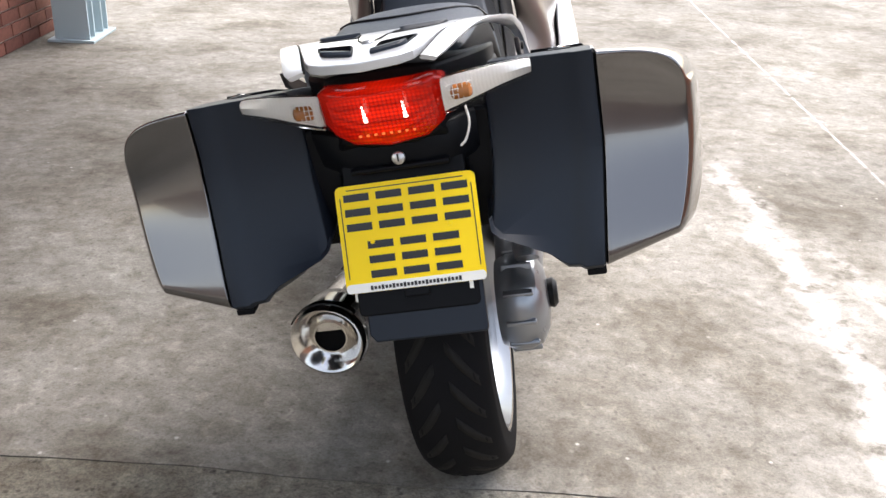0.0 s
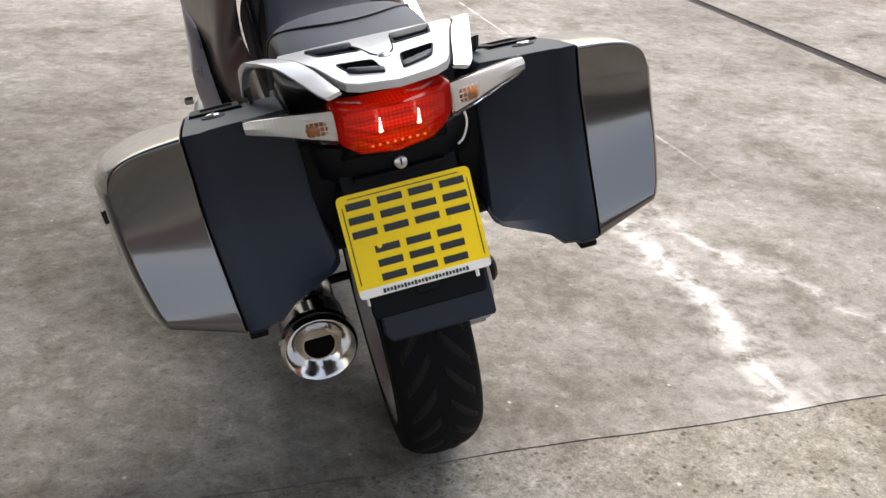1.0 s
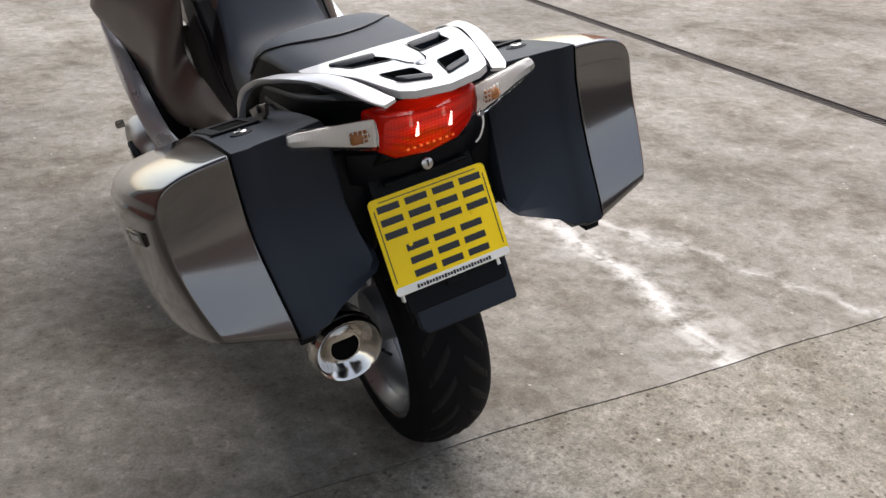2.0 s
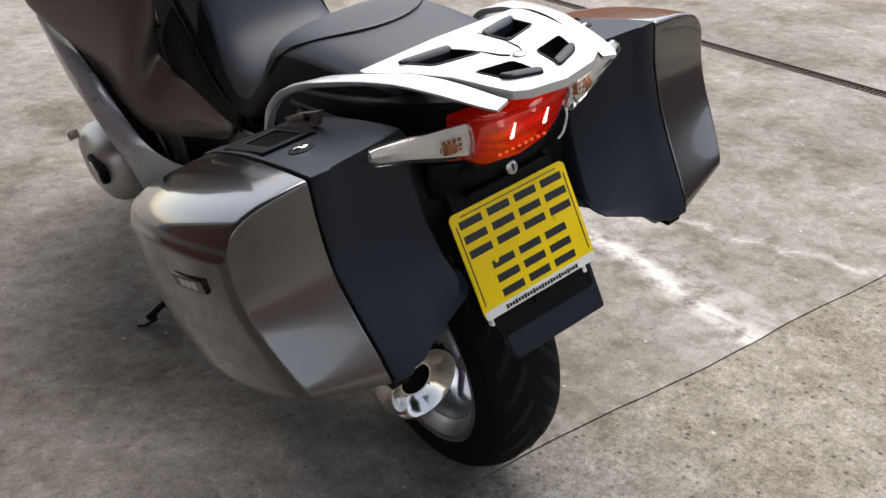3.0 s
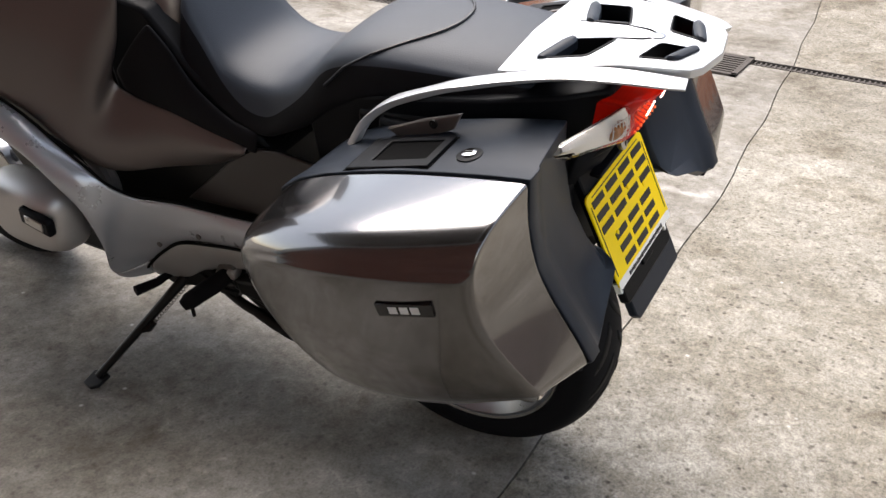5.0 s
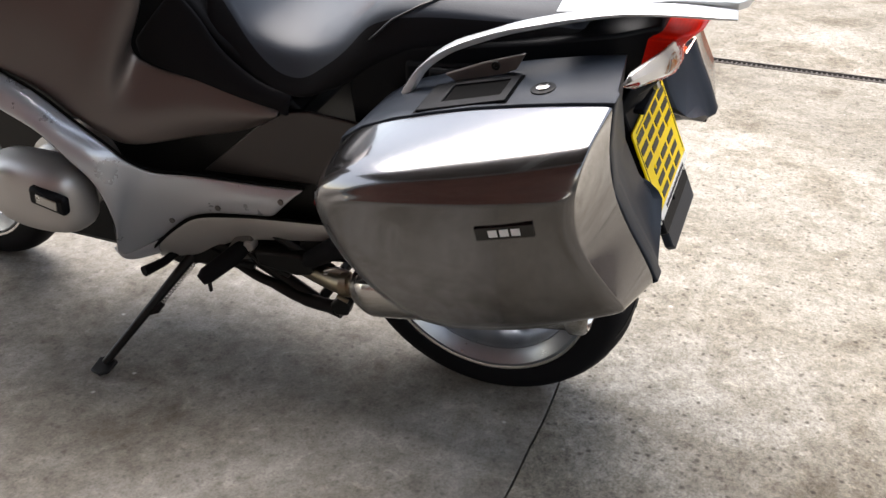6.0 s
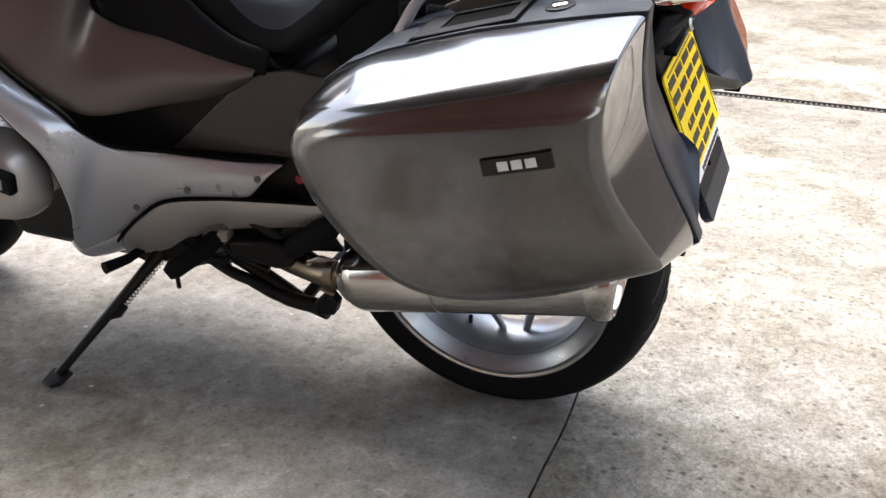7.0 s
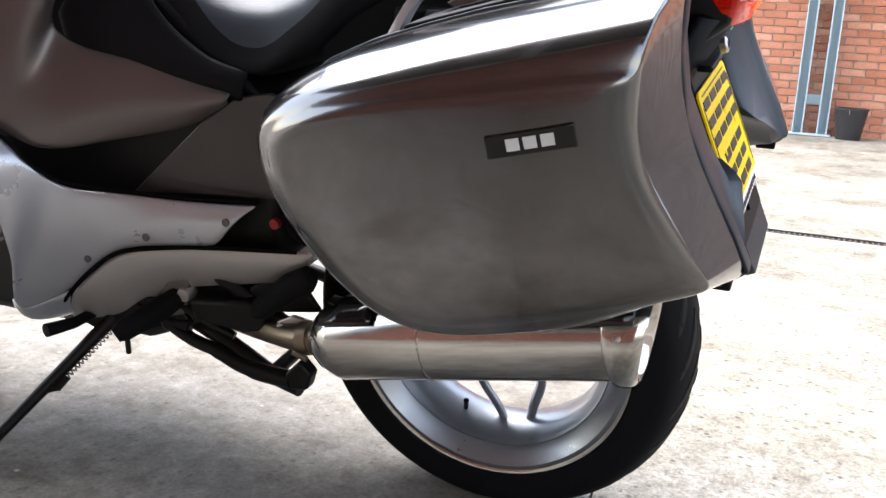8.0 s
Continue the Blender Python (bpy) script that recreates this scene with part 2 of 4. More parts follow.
dark_brick = brick_pair("dark_red_brick", (0.15, 0.058, 0.045), (0.22, 0.085, 0.062), (0.29, 0.125, 0.09))
weathered_brick = brick_pair("weathered_brown_brick", (0.15, 0.118, 0.11), (0.2, 0.158, 0.148), (0.26, 0.21, 0.198))
pale_brick = brick_pair("orange_red_brick", (0.46, 0.17, 0.095), (0.58, 0.235, 0.14), (0.68, 0.34, 0.225))
steel_paint = material("blue_grey_painted_steel", (0.46, 0.56, 0.6), 0.45)
grain(steel_paint, 60, 0.2, 0.001)
iron = material("rusty_cast_iron", (0.062, 0.053, 0.046), 0.75, 0.3)
grain(iron, 120, 0.5, 0.002)
roof_mat = material("brown_roof_sheet", (0.055, 0.045, 0.038), 0.8)
grain(roof_mat, 6, 0.2, 0.01)
leaf_mat = material("yellow_green_leaf", (0.2, 0.26, 0.04), 0.5)
bark = material("brown_bark", (0.12, 0.08, 0.05), 0.9)
grain(bark, 60, 0.4, 0.003)
bucket_mat = material("black_bucket_plastic", (0.02, 0.02, 0.022), 0.5)
grain(bucket_mat, 80, 0.2, 0.001)


# ---- builders ----
PLAN = None  # how the drawing of the bike is scaled to its real size

def part(name, bm, mat, parent=None, label="", smooth=True, subsurf=0, bevel=0.0, thick=0.0, angle=40):
    """One mesh object from a bmesh, under its thing."""
    bmesh.ops.recalc_face_normals(bm, faces=bm.faces)
    me = bpy.data.meshes.new(name)
    if PLAN is not None:
        bmesh.ops.transform(bm, matrix=PLAN, verts=bm.verts)
    bm.to_mesh(me)
    bm.free()
    for mm in mat if isinstance(mat, (list, tuple)) else (mat,):
        me.materials.append(mm)
    if smooth:
        me.polygons.foreach_set("use_smooth", [True] * len(me.polygons))
        if not subsurf:
            me.set_sharp_from_angle(angle=radians(angle))
    ob = new(name, me)
    ob.parent = parent
    if label:
        tagged(ob, label)
    if thick:
        s = ob.modifiers.new("thick", "SOLIDIFY")
        s.thickness, s.offset = thick, 0
    if bevel:
        b = ob.modifiers.new("bevel", "BEVEL")
        b.width, b.segments, b.limit_method, b.angle_limit = bevel, 2, "ANGLE", radians(35)
    if subsurf:
        s = ob.modifiers.new("smooth", "SUBSURF")
        s.levels = s.render_levels = subsurf
    return ob


def thing(name, label, category, m=None, group="", kind=""):
    ob = new(name)
    if m is not None:
        ob.matrix_world = m
    return tagged(ob, label, category, group, kind)


def skin(rings, closed=True, cap=True, bm=None):
    """A surface through rings of equally many points."""
    bm = bm or bmesh.new()
    vs = [[bm.verts.new(p) for p in r] for r in rings]
    n = len(rings[0])
    for a, b in zip(vs, vs[1:]):
        for i in range(n if closed else n - 1):
            j = (i + 1) % n
            bm.faces.new((a[i], a[j], b[j], b[i]))
    if cap and closed:
        bm.faces.new(vs[0])
        bm.faces.new(vs[-1])
    return bm


def slab(outline, axis, lo, hi, bm=None):
    """A polygon, given in the two other axes in order, drawn out along an axis."""
    def at(p, h):
        p = list(p)
        p.insert("xyz".index(axis), h)
        return p
    return skin([[at(p, lo) for p in outline], [at(p, hi) for p in outline]], bm=bm)


def block(cx, cy, cz, sx, sy, sz, m=None, bm=None):
    bm = bm or bmesh.new()
    made = bmesh.ops.create_cube(bm, size=1, matrix=Matrix.Translation((cx, cy, cz)) @ (m or Matrix()) @ Matrix.Diagonal((sx, sy, sz, 1)))
    return bm


def tube(points, r, n=12, bm=None, flat=1.0):
    """A round bar along points; r is one radius or one for each point."""
    pts = [Vector(p) for p in points]
    rs = r if isinstance(r, (list, tuple)) else [r] * len(pts)
    rings, ref = [], None
    for i, p in enumerate(pts):
        d = (pts[min(i + 1, len(pts) - 1)] - pts[max(i - 1, 0)]).normalized()
        if ref is None:
            ref = d.orthogonal().normalized()
        u = (ref - d * ref.dot(d)).normalized()
        ref = u
        v = d.cross(u)
        rings.append([p + (u * math.cos(a) + v * flat * math.sin(a)) * rs[i] for a in (2 * math.pi * k / n for k in range(n))])
    return skin(rings, bm=bm)


def smooth_path(points, steps=6):
    """Catmull-Rom curve through points."""
    p = [Vector(q) for q in points]
    p = [2 * p[0] - p[1]] + p + [2 * p[-1] - p[-2]]
    out = []
    for a, b, c, d in zip(p, p[1:], p[2:], p[3:]):
        for k in range(steps):
            t = k / steps
            out.append(0.5 * (2 * b + (c - a) * t + (2 * a - 5 * b + 4 * c - d) * t * t + (3 * b - a - 3 * c + d) * t ** 3))
    return out + [p[-2]]


def lathe(profile, centre, direction=(1, 0, 0), n=64, closed=False, bm=None):
    """Turns (radius, height) pairs round an axis."""
    q = Vector((0, 0, 1)).rotation_difference(Vector(direction)).to_matrix()
    c = Vector(centre)
    rings = [[c + q @ Vector((r * math.cos(2 * math.pi * k / n), r * math.sin(2 * math.pi * k / n), h)) for k in range(n)] for r, h in profile]
    if closed:
        rings.append(rings[0])
        bm = skin(rings, cap=False, bm=bm)
        bmesh.ops.remove_doubles(bm, verts=bm.verts, dist=1e-6)
        return bm
    return skin(rings, bm=bm)


def sheet(rows):
    """An open surface through rows of points."""
    return skin(rows, closed=False, cap=False)


def ruled(a, b, n=6, bulge=(0, 0, 0), steps=5):
    """A surface between two curves, bowed by bulge in its middle."""
    a, b = smooth_path(a, steps), smooth_path(b, steps)
    g = Vector(bulge)
    return sheet([[p.lerp(q, k / n) + g * math.sin(math.pi * k / n) for p, q in zip(a, b)] for k in range(n + 1)])


def mirror(bm):
    bmesh.ops.scale(bm, vec=(-1, 1, 1), verts=bm.verts)
    return bm


# ---- the yard ----
CRACK_Y, DRAIN_X = -0.06, 3.30


def crack(x):
    """Where the joint between the concrete bays runs."""
    return CRACK_Y + 0.02 * x + 0.05 * max(0, x - 1.3) ** 1.2 + 0.006 * math.sin(7 * x) + 0.004 * noise.noise((x * 6, 3, 0))


def fall(x):
    """Height of the floor: level up to the drain, then rising gently to the wall beyond it."""
    return 0.038 * min(max(0.0, x - DRAIN_X - 0.05), 5.6)


def bay(x0, x1, side, bm):
    """One half of the floor, up to the joint, with its edge turned down."""
    xs = [x0] + [x0 + (x1 - x0) * k / 240 for k in range(1, 240)] + [x1]
    far = 120 * side
    a = [(x, far, fall(x)) for x in xs]
    b = [(x, crack(x) + side * (0.0024 + 0.0012 * noise.noise((x * 30, side, 1))), fall(x)) for x in xs]
    c = [(x, y, z - 0.02) for x, y, z in b]
    old = set(bm.faces)
    skin([a, b, c], closed=False, cap=False, bm=bm)
    for f in bm.faces:
        if f not in old and side < 0:
            f.material_index = 1


bm = bmesh.new()
for x0, x1 in ((-60, -3), (-3, DRAIN_X - 0.05), (DRAIN_X + 0.05, 8.95), (8.95, 120)):
    bay(x0, x1, 1, bm)
    bay(x0, x1, -1, bm)
tagged(part("floor", bm, [concrete, worn_concrete], smooth=False), "stained weathered concrete yard floor with joints", "floor", kind="structure")
tagged(part("ground", sheet([[(-200, -200, -0.025), (200, -200, -0.025)], [(-200, 200, -0.025), (200, 200, -0.025)]]), soil, smooth=False), "dark ground under the concrete bays", "ground", kind="structure")

# drain channel and its grated gully
channel = thing("drain_channel", "narrow rusty slotted drain channel in the concrete", "drain", kind="structure")
part("channel_bed", sheet([[(DRAIN_X - 0.05, -40, -0.012), (DRAIN_X + 0.05, -40, -0.012)], [(DRAIN_X - 0.05, 40, -0.012), (DRAIN_X + 0.05, 40, -0.012)]]), iron, channel, smooth=False)
bm = bmesh.new()
for s in (-1, 1):
    block(DRAIN_X + s * 0.045, 0, -0.004, 0.008, 80, 0.014, bm=bm)
part("channel_rim", bm, iron, channel, smooth=False)
bm = bmesh.new()
for k in range(-60, 240):
    block(DRAIN_X, k * 0.025, -0.008, 0.08, 0.009, 0.008, bm=bm)
tagged(part("channel_slats", bm, iron, channel, smooth=False), kind="stuff")
GRATE_Y = 0.505
gully = thing("gully_grate", "rusty cast iron gully grate set in the floor", "drain grate", pose(DRAIN_X - 0.13, GRATE_Y, 0))
bm = bmesh.new()
for s in (-1, 1):
    block(s * 0.175, 0, 0.003, 0.03, 0.38, 0.02, bm=bm)
    block(0, s * 0.175, 0.003, 0.38, 0.03, 0.02, bm=bm)
block(0, 0, 0.003, 0.38, 0.025, 0.02, bm=bm)
part("grate_frame", bm, iron, gully, smooth=False, bevel=0.002)
part("grate_pit", block(0, 0, -0.001, 0.35, 0.35, 0.012), void_black, gully, smooth=False)
bar_mesh = None
for k in range(8):
    x = -0.14 + k * 0.04
    if bar_mesh is None:
        o = part("grate_bar", block(0, 0, 0.008, 0.018, 0.35, 0.012), iron, gully, smooth=False)
        bar_mesh = o.data
    else:
        o = new("grate_bar", bar_mesh)
        o.parent = gully
    o.location.x = x


def brick_wall(name, label, length, height, m, near, tone, thick=0.3):
    """A brick wall along its local x, with the face at local y = 0; near is the stretch with single bricks."""
    wall = tagged(part(name, block(length / 2, thick / 2 + 0.008, height / 2, length, thick, height), mortar, smooth=False), label, "wall", kind="structure")
    wall.matrix_world = m
    bl, bh, j = 0.215, 0.065, 0.0105
    whole = bmesh.new()
    bmesh.ops.create_cube(whole, size=1, matrix=Matrix.Diagonal((bl, 0.03, bh, 1)))
    bmesh.ops.bevel(whole, geom=whole.edges, offset=0.003, segments=1, affect="EDGES")
    bmesh.ops.recalc_face_normals(whole, faces=whole.faces)
    me = bpy.data.meshes.new("brick")
    whole.to_mesh(me)
    whole.free()
    me.materials.append(tone[0])
    verts, faces, count = [], [], 0
    for row in range(int(height / (bh + j))):
        z = row * (bh + j) + bh / 2 + 0.004
        x = bl / 2 + (0.5 * (bl + j) if row % 2 else 0)
        while x < length - bl / 2:
            y = 0.006 + random.uniform(-0.002, 0.002)
            if near[0] < x < near[1] and near[2] < z < near[3] and count < 300:
                o = new("brick", me)
                o.parent = wall
                o.location = (x, y, z)
                count += 1
            else:
                n = len(verts)
                for dx in (-bl / 2, bl / 2):
                    for dy in (-0.015, 0.015):
                        for dz in (-bh / 2, bh / 2):
                            verts.append((x + dx, y + dy, z + dz))
                for f in ((0, 1, 3, 2), (4, 6, 7, 5), (0, 4, 5, 1), (2, 3, 7, 6), (0, 2, 6, 4), (1, 5, 7, 3)):
                    faces.append([n + i for i in f])
            x += bl + j
    me2 = bpy.data.meshes.new("brickwork")
    me2.from_pydata(verts, [], faces)
    me2.materials.append(tone[1])
    o = tagged(new("brickwork", me2), kind="stuff")
    o.parent = wall
    return wall


def column(name, m, height, group):
    """A steel column of two channels on a base plate."""
    col = thing(name, "blue-grey painted steel column on a base plate", "column", m, group)
    part("base_plate", block(0, 0, 0.008, 0.27, 0.4, 0.016), steel_paint, col, smooth=False, bevel=0.003)
    for s in (-1, 1):
        c = [(-0.1, -0.05), (0.1, -0.05), (0.1, -0.038), (-0.088, -0.038), (-0.088, 0.038), (0.1, 0.038), (0.1, 0.05), (-0.1, 0.05)]
        part("channel", slab([(x, y * s + s * 0.115) for x, y in c], "z", 0.016, height), steel_paint, col, smooth=False)
    for z in (0.35, 1.6, 2.8):
        part("batten", block(-0.095, 0, z, 0.012, 0.2, 0.1), steel_paint, col, smooth=False)
    return col


def bucket(m):
    b = thing("bucket", "black plastic bucket standing by the brick wall", "bucket", m)
    part("tub", lathe([(0.11, 0), (0.15, 0.28), (0.158, 0.28), (0.158, 0.3), (0.142, 0.3), (0.105, 0.02)], (0, 0, 0), (0, 0, 1), 32), bucket_mat, b)
    part("bail", tube([(0.155 * math.cos(a), 0.02, 0.29 - 0.12 * math.sin(a)) for a in (math.pi * k / 12 for k in range(13))], 0.003, 6), steel, b)
    return b


brick_wall("wall_west", "red brick wall with pale mortar joints", 4.9, 3.1, pose(-2.47, -0.81, 0, 0, 0, 94), (2.8, 4.9, 0, 1.3), dark_brick)
brick_wall("wall_east", "sunlit red brick wall of the building across the yard", 15.5, 3.0, pose(8.75, 12.0, 0.19, 0, 0, -90), (10.0, 13.5, 0, 1.4), pale_brick)
brick_wall("wall_south_east", "weathered brown brick building beside the red brick one", 11.3, 3.4, pose(8.7, -3.52, 0.19, 0, 0, -90), (0, 0, 0, 0), weathered_brick)
brick_wall("wall_south", "weathered brown brick building closing the yard", 24.0, 4.0, pose(9.0, -15.0, 0, 0, 0, 180), (0, 0, 0, 0), weathered_brick)
column("column", pose(-2.57, 3.8, 0, 0, 0, 5), 3.0, "steel columns of the yard")
column("column", pose(8.62, -0.19, fall(8.6), 0, 0, 180), 2.9, "steel columns of the yard")
bucket(pose(8.45, -0.55, fall(8.45)))


def shrub(m):
    """A small bush: stems from the ground and some hundred single leaves."""
    b = thing("shrub", "small yellow-green leafy shrub beside the brick wall", "shrub", m)
    stems, leaves = bmesh.new(), bmesh.new()
    for k in range(9):
        a = 2.4 * k
        r, h = random.uniform(0.1, 0.42), random.uniform(0.7, 1.25)
        tip = Vector((r * math.cos(a), r * math.sin(a), h))
        tube([(0.03 * math.cos(a), 0.03 * math.sin(a), 0), tip * 0.5 + Vector((0, 0, 0.05)), tip], [0.012, 0.008, 0.003], 5, bm=stems)
        for i in range(45):
            c = tip * random.uniform(0.35, 1.0) + Vector([random.gauss(0, 0.09) for q in range(3)])
            c.z = max(0.05, c.z)
            u = Vector([random.gauss(0, 1) for q in range(3)]).normalized() * 0.035
            v = u.cross(Vector([random.gauss(0, 1) for q in range(3)])).normalized() * 0.017
            leaves.faces.new([leaves.verts.new(c + d) for d in (-u, v - u * 0.1, u, -v - u * 0.1)])
    part("stems", stems, bark, b)
    tagged(part("leaves", leaves, leaf_mat, b, smooth=False), kind="stuff")


shrub(pose(8.2, 6.3, fall(8.2)))

# the open-sided shed over the west half of the yard
ROOF_X0, ROOF_X1, ROOF_Y0, ROOF_Y1, ROOF_Z = -4.2, -0.5, -2.6, 4.1, 3.2
shed_roof = thing("roof", "brown sheeted roof of the open-sided shed", "roof", kind="structure")
part("roof_sheet", skin([[(x, ROOF_Y0, ROOF_Z + 0.02 * (k % 2)), (x, ROOF_Y0, ROOF_Z + 0.04 + 0.02 * (k % 2)), (x, ROOF_Y1, ROOF_Z + 0.04 + 0.02 * (k % 2)), (x, ROOF_Y1, ROOF_Z + 0.02 * (k % 2))] for k, x in enumerate([ROOF_X0 + (ROOF_X1 - ROOF_X0) * i / 72 for i in range(73)])]), roof_mat, shed_roof, smooth=False)
for x in (-2.57, ROOF_X1 - 0.1):
    part("eaves_beam", block(x, (ROOF_Y0 + ROOF_Y1) / 2, ROOF_Z - 0.1, 0.12, ROOF_Y1 - ROOF_Y0, 0.18), steel_paint, shed_roof, smooth=False, bevel=0.005)
for y in (-2.4, 0.7, 3.8):
    part("rafter", block((ROOF_X0 + ROOF_X1) / 2, y, ROOF_Z - 0.1, ROOF_X1 - ROOF_X0, 0.1, 0.18), steel_paint, shed_roof, smooth=False, bevel=0.005)


# ---- the motorcycle, built upright and then leaned on its side stand ----
LEAN = 12.0
WHEEL_Y, WHEEL_Z = 0.097, 0.313
bike = thing("motorcycle", "silver touring motorcycle with side cases leaning on its side stand", "motorcycle", pose(0, 0, 0, 0, -LEAN, 0))


def wheel(name, y, z, width, outer, rim, label):
    w = new(name)
    w.parent = bike
    tagged(w, label)
    h = width / 2
    side = rim + 0.012
    prof = []
    for k in range(15):
        a = -math.pi / 2 + math.pi * k / 14
        prof.append((side + (outer - side) * abs(math.cos(a)) ** 0.62, h * math.sin(a) * (1.0 if abs(math.sin(a)) < 0.97 else 0.93)))
    inner = [(rim, h * 0.72), (rim, -h * 0.72)]
    part("tyre", lathe(prof + inner, (0, y, z), n=96, closed=True), rubber, w, "black road tyre with a chevron tread", angle=60)
    r = h * 0.86
    flange = [(rim + 0.008, r), (rim + 0.008, r - 0.012), (rim - 0.012, r - 0.02), (rim - 0.03, r * 0.5), (rim - 0.036, 0), (rim - 0.03, -r * 0.5), (rim - 0.012, -r + 0.02), (rim + 0.008, -r + 0.012), (rim + 0.008, -r),
              (rim - 0.004, -r - 0.002), (rim - 0.02, -r + 0.012), (rim - 0.042, -r * 0.5), (rim - 0.048, 0), (rim - 0.042, r * 0.5), (rim - 0.02, r - 0.012), (rim - 0.004, r + 0.002)]
    part("rim", lathe(flange, (0, y, z), n=96, closed=True), alloy, w, "silver cast alloy rim")
    for side_sign in (-1, 1):
        part("rim_lip", lathe([(rim + 0.004, side_sign * (r + 0.001)), (rim + 0.009, side_sign * (r + 0.003)), (rim + 0.0095, side_sign * (r - 0.004)), (rim - 0.006, side_sign * (r - 0.01)), (rim - 0.007, side_sign * (r - 0.006))], (0, y, z), n=96, closed=True), chrome, w, "bright machined rim lip")
        part("rim_step", lathe([(rim - 0.024, side_sign * (r - 0.028)), (rim - 0.024, side_sign * (r - 0.022)), (rim - 0.03, side_sign * (r - 0.022)), (rim - 0.034, side_sign * (r - 0.03))], (0, y, z), n=96, closed=True), alloy, w)
    part("hub", lathe([(0.02, -0.07), (0.06, -0.065), (0.066, -0.02), (0.066, 0.03), (0.05, 0.05), (0.02, 0.055)], (0, y, z), n=40), alloy, w)
    for k in range(5):
        for s in (-1, 1):
            a0 = math.radians(-99 + 72 * k)
            a1, a15, am, a2 = (a0 + s * math.radians(v) for v in (8.0, 12.5, 30, 50))
            def spot(rad, ang, x):
                return (x, y + rad * math.cos(ang), z + rad * math.sin(ang))
            part("spoke", tube(smooth_path([spot(0.05, a2, 0.0), spot(0.11, am, 0.0), spot(rim - 0.07, a15, 0.0), spot(rim - 0.046, a1, 0.0), spot(rim - 0.03, a1, 0)], 4),
                               [0.015] * 4 + [0.0105] * 6 + [0.0095] * 2 + [0.011, 0.013, 0.017, 0.022, 0.025], 10, flat=0.7), alloy, w)
    return w


rear = wheel("rear_wheel", WHEEL_Y, WHEEL_Z, 0.184, 0.315, 0.224, "rear wheel with paired alloy spokes")
valve_a = math.radians(-70)
vy, vz = WHEEL_Y + math.cos(valve_a) * 0.18, WHEEL_Z + math.sin(valve_a) * 0.18
part("valve_stem", tube([(-0.012, vy, vz), (-0.03, vy - 0.008, vz + 0.024), (-0.033, vy - 0.009, vz + 0.03)], [0.0045, 0.004, 0.005], 8), black_plastic, rear)
# tread: grooves read as dark raised-edge chevrons between blocks
block_bm = bmesh.new()
for k in range(26):
    for s in (-1, 1):
        row = []
        for i in range(6):
            u = i / 5
            ang = 2 * math.pi * (k + (0.5 if s > 0 else 0)) / 26 + 0.26 * u * 1.1
            x = s * (0.012 + 0.062 * u)
            rr = 0.234 + 0.081 * abs(math.cos(math.asin(min(1, abs(x) / 0.089)))) ** 0.62 + 0.0004
            wdt = 0.05 * (1 - 0.75 * abs(u - 0.35))
            row.append([(x, WHEEL_Y + rr * math.cos(ang + d), WHEEL_Z + rr * math.sin(ang + d)) for d in (-wdt, wdt)])
        skin(row, closed=False, cap=False, bm=block_bm)
part("tread", block_bm, tread_rubber, rear, "worn tread blocks", thick=0.0024)

front = wheel("front_wheel", 1.59, 0.30, 0.12, 0.30, 0.216, "front wheel with alloy spokes")
part("brake_disc", lathe([(0.10, -0.078), (0.16, -0.078), (0.16, -0.073), (0.10, -0.073)], (0, 1.59, 0.30), n=48, closed=True), steel, front)
part("front_mudguard", skin([[(x, 1.59 + 0.335 * math.cos(a) , 0.30 + (0.335 - 0.02 * (x / 0.08) ** 2) * math.sin(a)) for x in (-0.08, -0.045, 0, 0.045, 0.08)] for a in (math.radians(20 + 8 * k) for k in range(18))], closed=False, cap=False), silver, bike, thick=0.004)
for s in (-1, 1):
    part("fork_leg", tube([(s * 0.1, 1.59, 0.30), (s * 0.1, 1.36, 0.85)], 0.026, 16), dark_metal, bike)

PLAN = Matrix(((1.022, 0, 0, 0), (0, 1.012, 0, 0), (0, 0, 1.036, 0.011), (0, 0, 0, 1)))

# ---- final drive and swing arm ----
drive = part("final_drive", lathe([(0.03, 0.0), (0.085, 0.005), (0.098, 0.03), (0.098, 0.06), (0.088, 0.085), (0.06, 0.1), (0.03, 0.105)], (0.085, WHEEL_Y, WHEEL_Z + 0.01), n=40), alloy, bike, "silver cast final drive housing")
for a in (-70, -35, 0, 35, 70, 105, 140, 175, 210):
    q = math.radians(a)
    part("rib", block(0.135, WHEEL_Y - 0.095 * math.cos(q), WHEEL_Z + 0.01 + 0.095 * math.sin(q), 0.06, 0.014, 0.01, Matrix.Rotation(q, 4, "X")), alloy, drive, bevel=0.003)
part("drive_cap", lathe([(0.0, 0), (0.028, 0), (0.03, 0.012), (0.022, 0.02), (0.0, 0.02)], (0.188, WHEEL_Y, WHEEL_Z + 0.02), n=24), dark_metal, drive)
part("swing_arm", skin([[(x + 0.135, y, z + zc) for x, z in ((-w, -h), (-w * 0.4, -h * 1.3), (w * 0.4, -h * 1.3), (w, -h), (w * 1.15, 0), (w, h), (w * 0.4, h * 1.25), (-w * 0.4, h * 1.25), (-w, h), (-w * 1.1, 0))] for y, zc, w, h in ((0.08, 0.36, 0.045, 0.045), (0.2, 0.385, 0.045, 0.05), (0.35, 0.40, 0.05, 0.055), (0.5, 0.40, 0.055, 0.06))]), alloy, bike, subsurf=1)
part("torque_arm", tube([(0.15, 0.09, 0.47), (0.15, 0.5, 0.49)], 0.013, 12), alloy, bike)
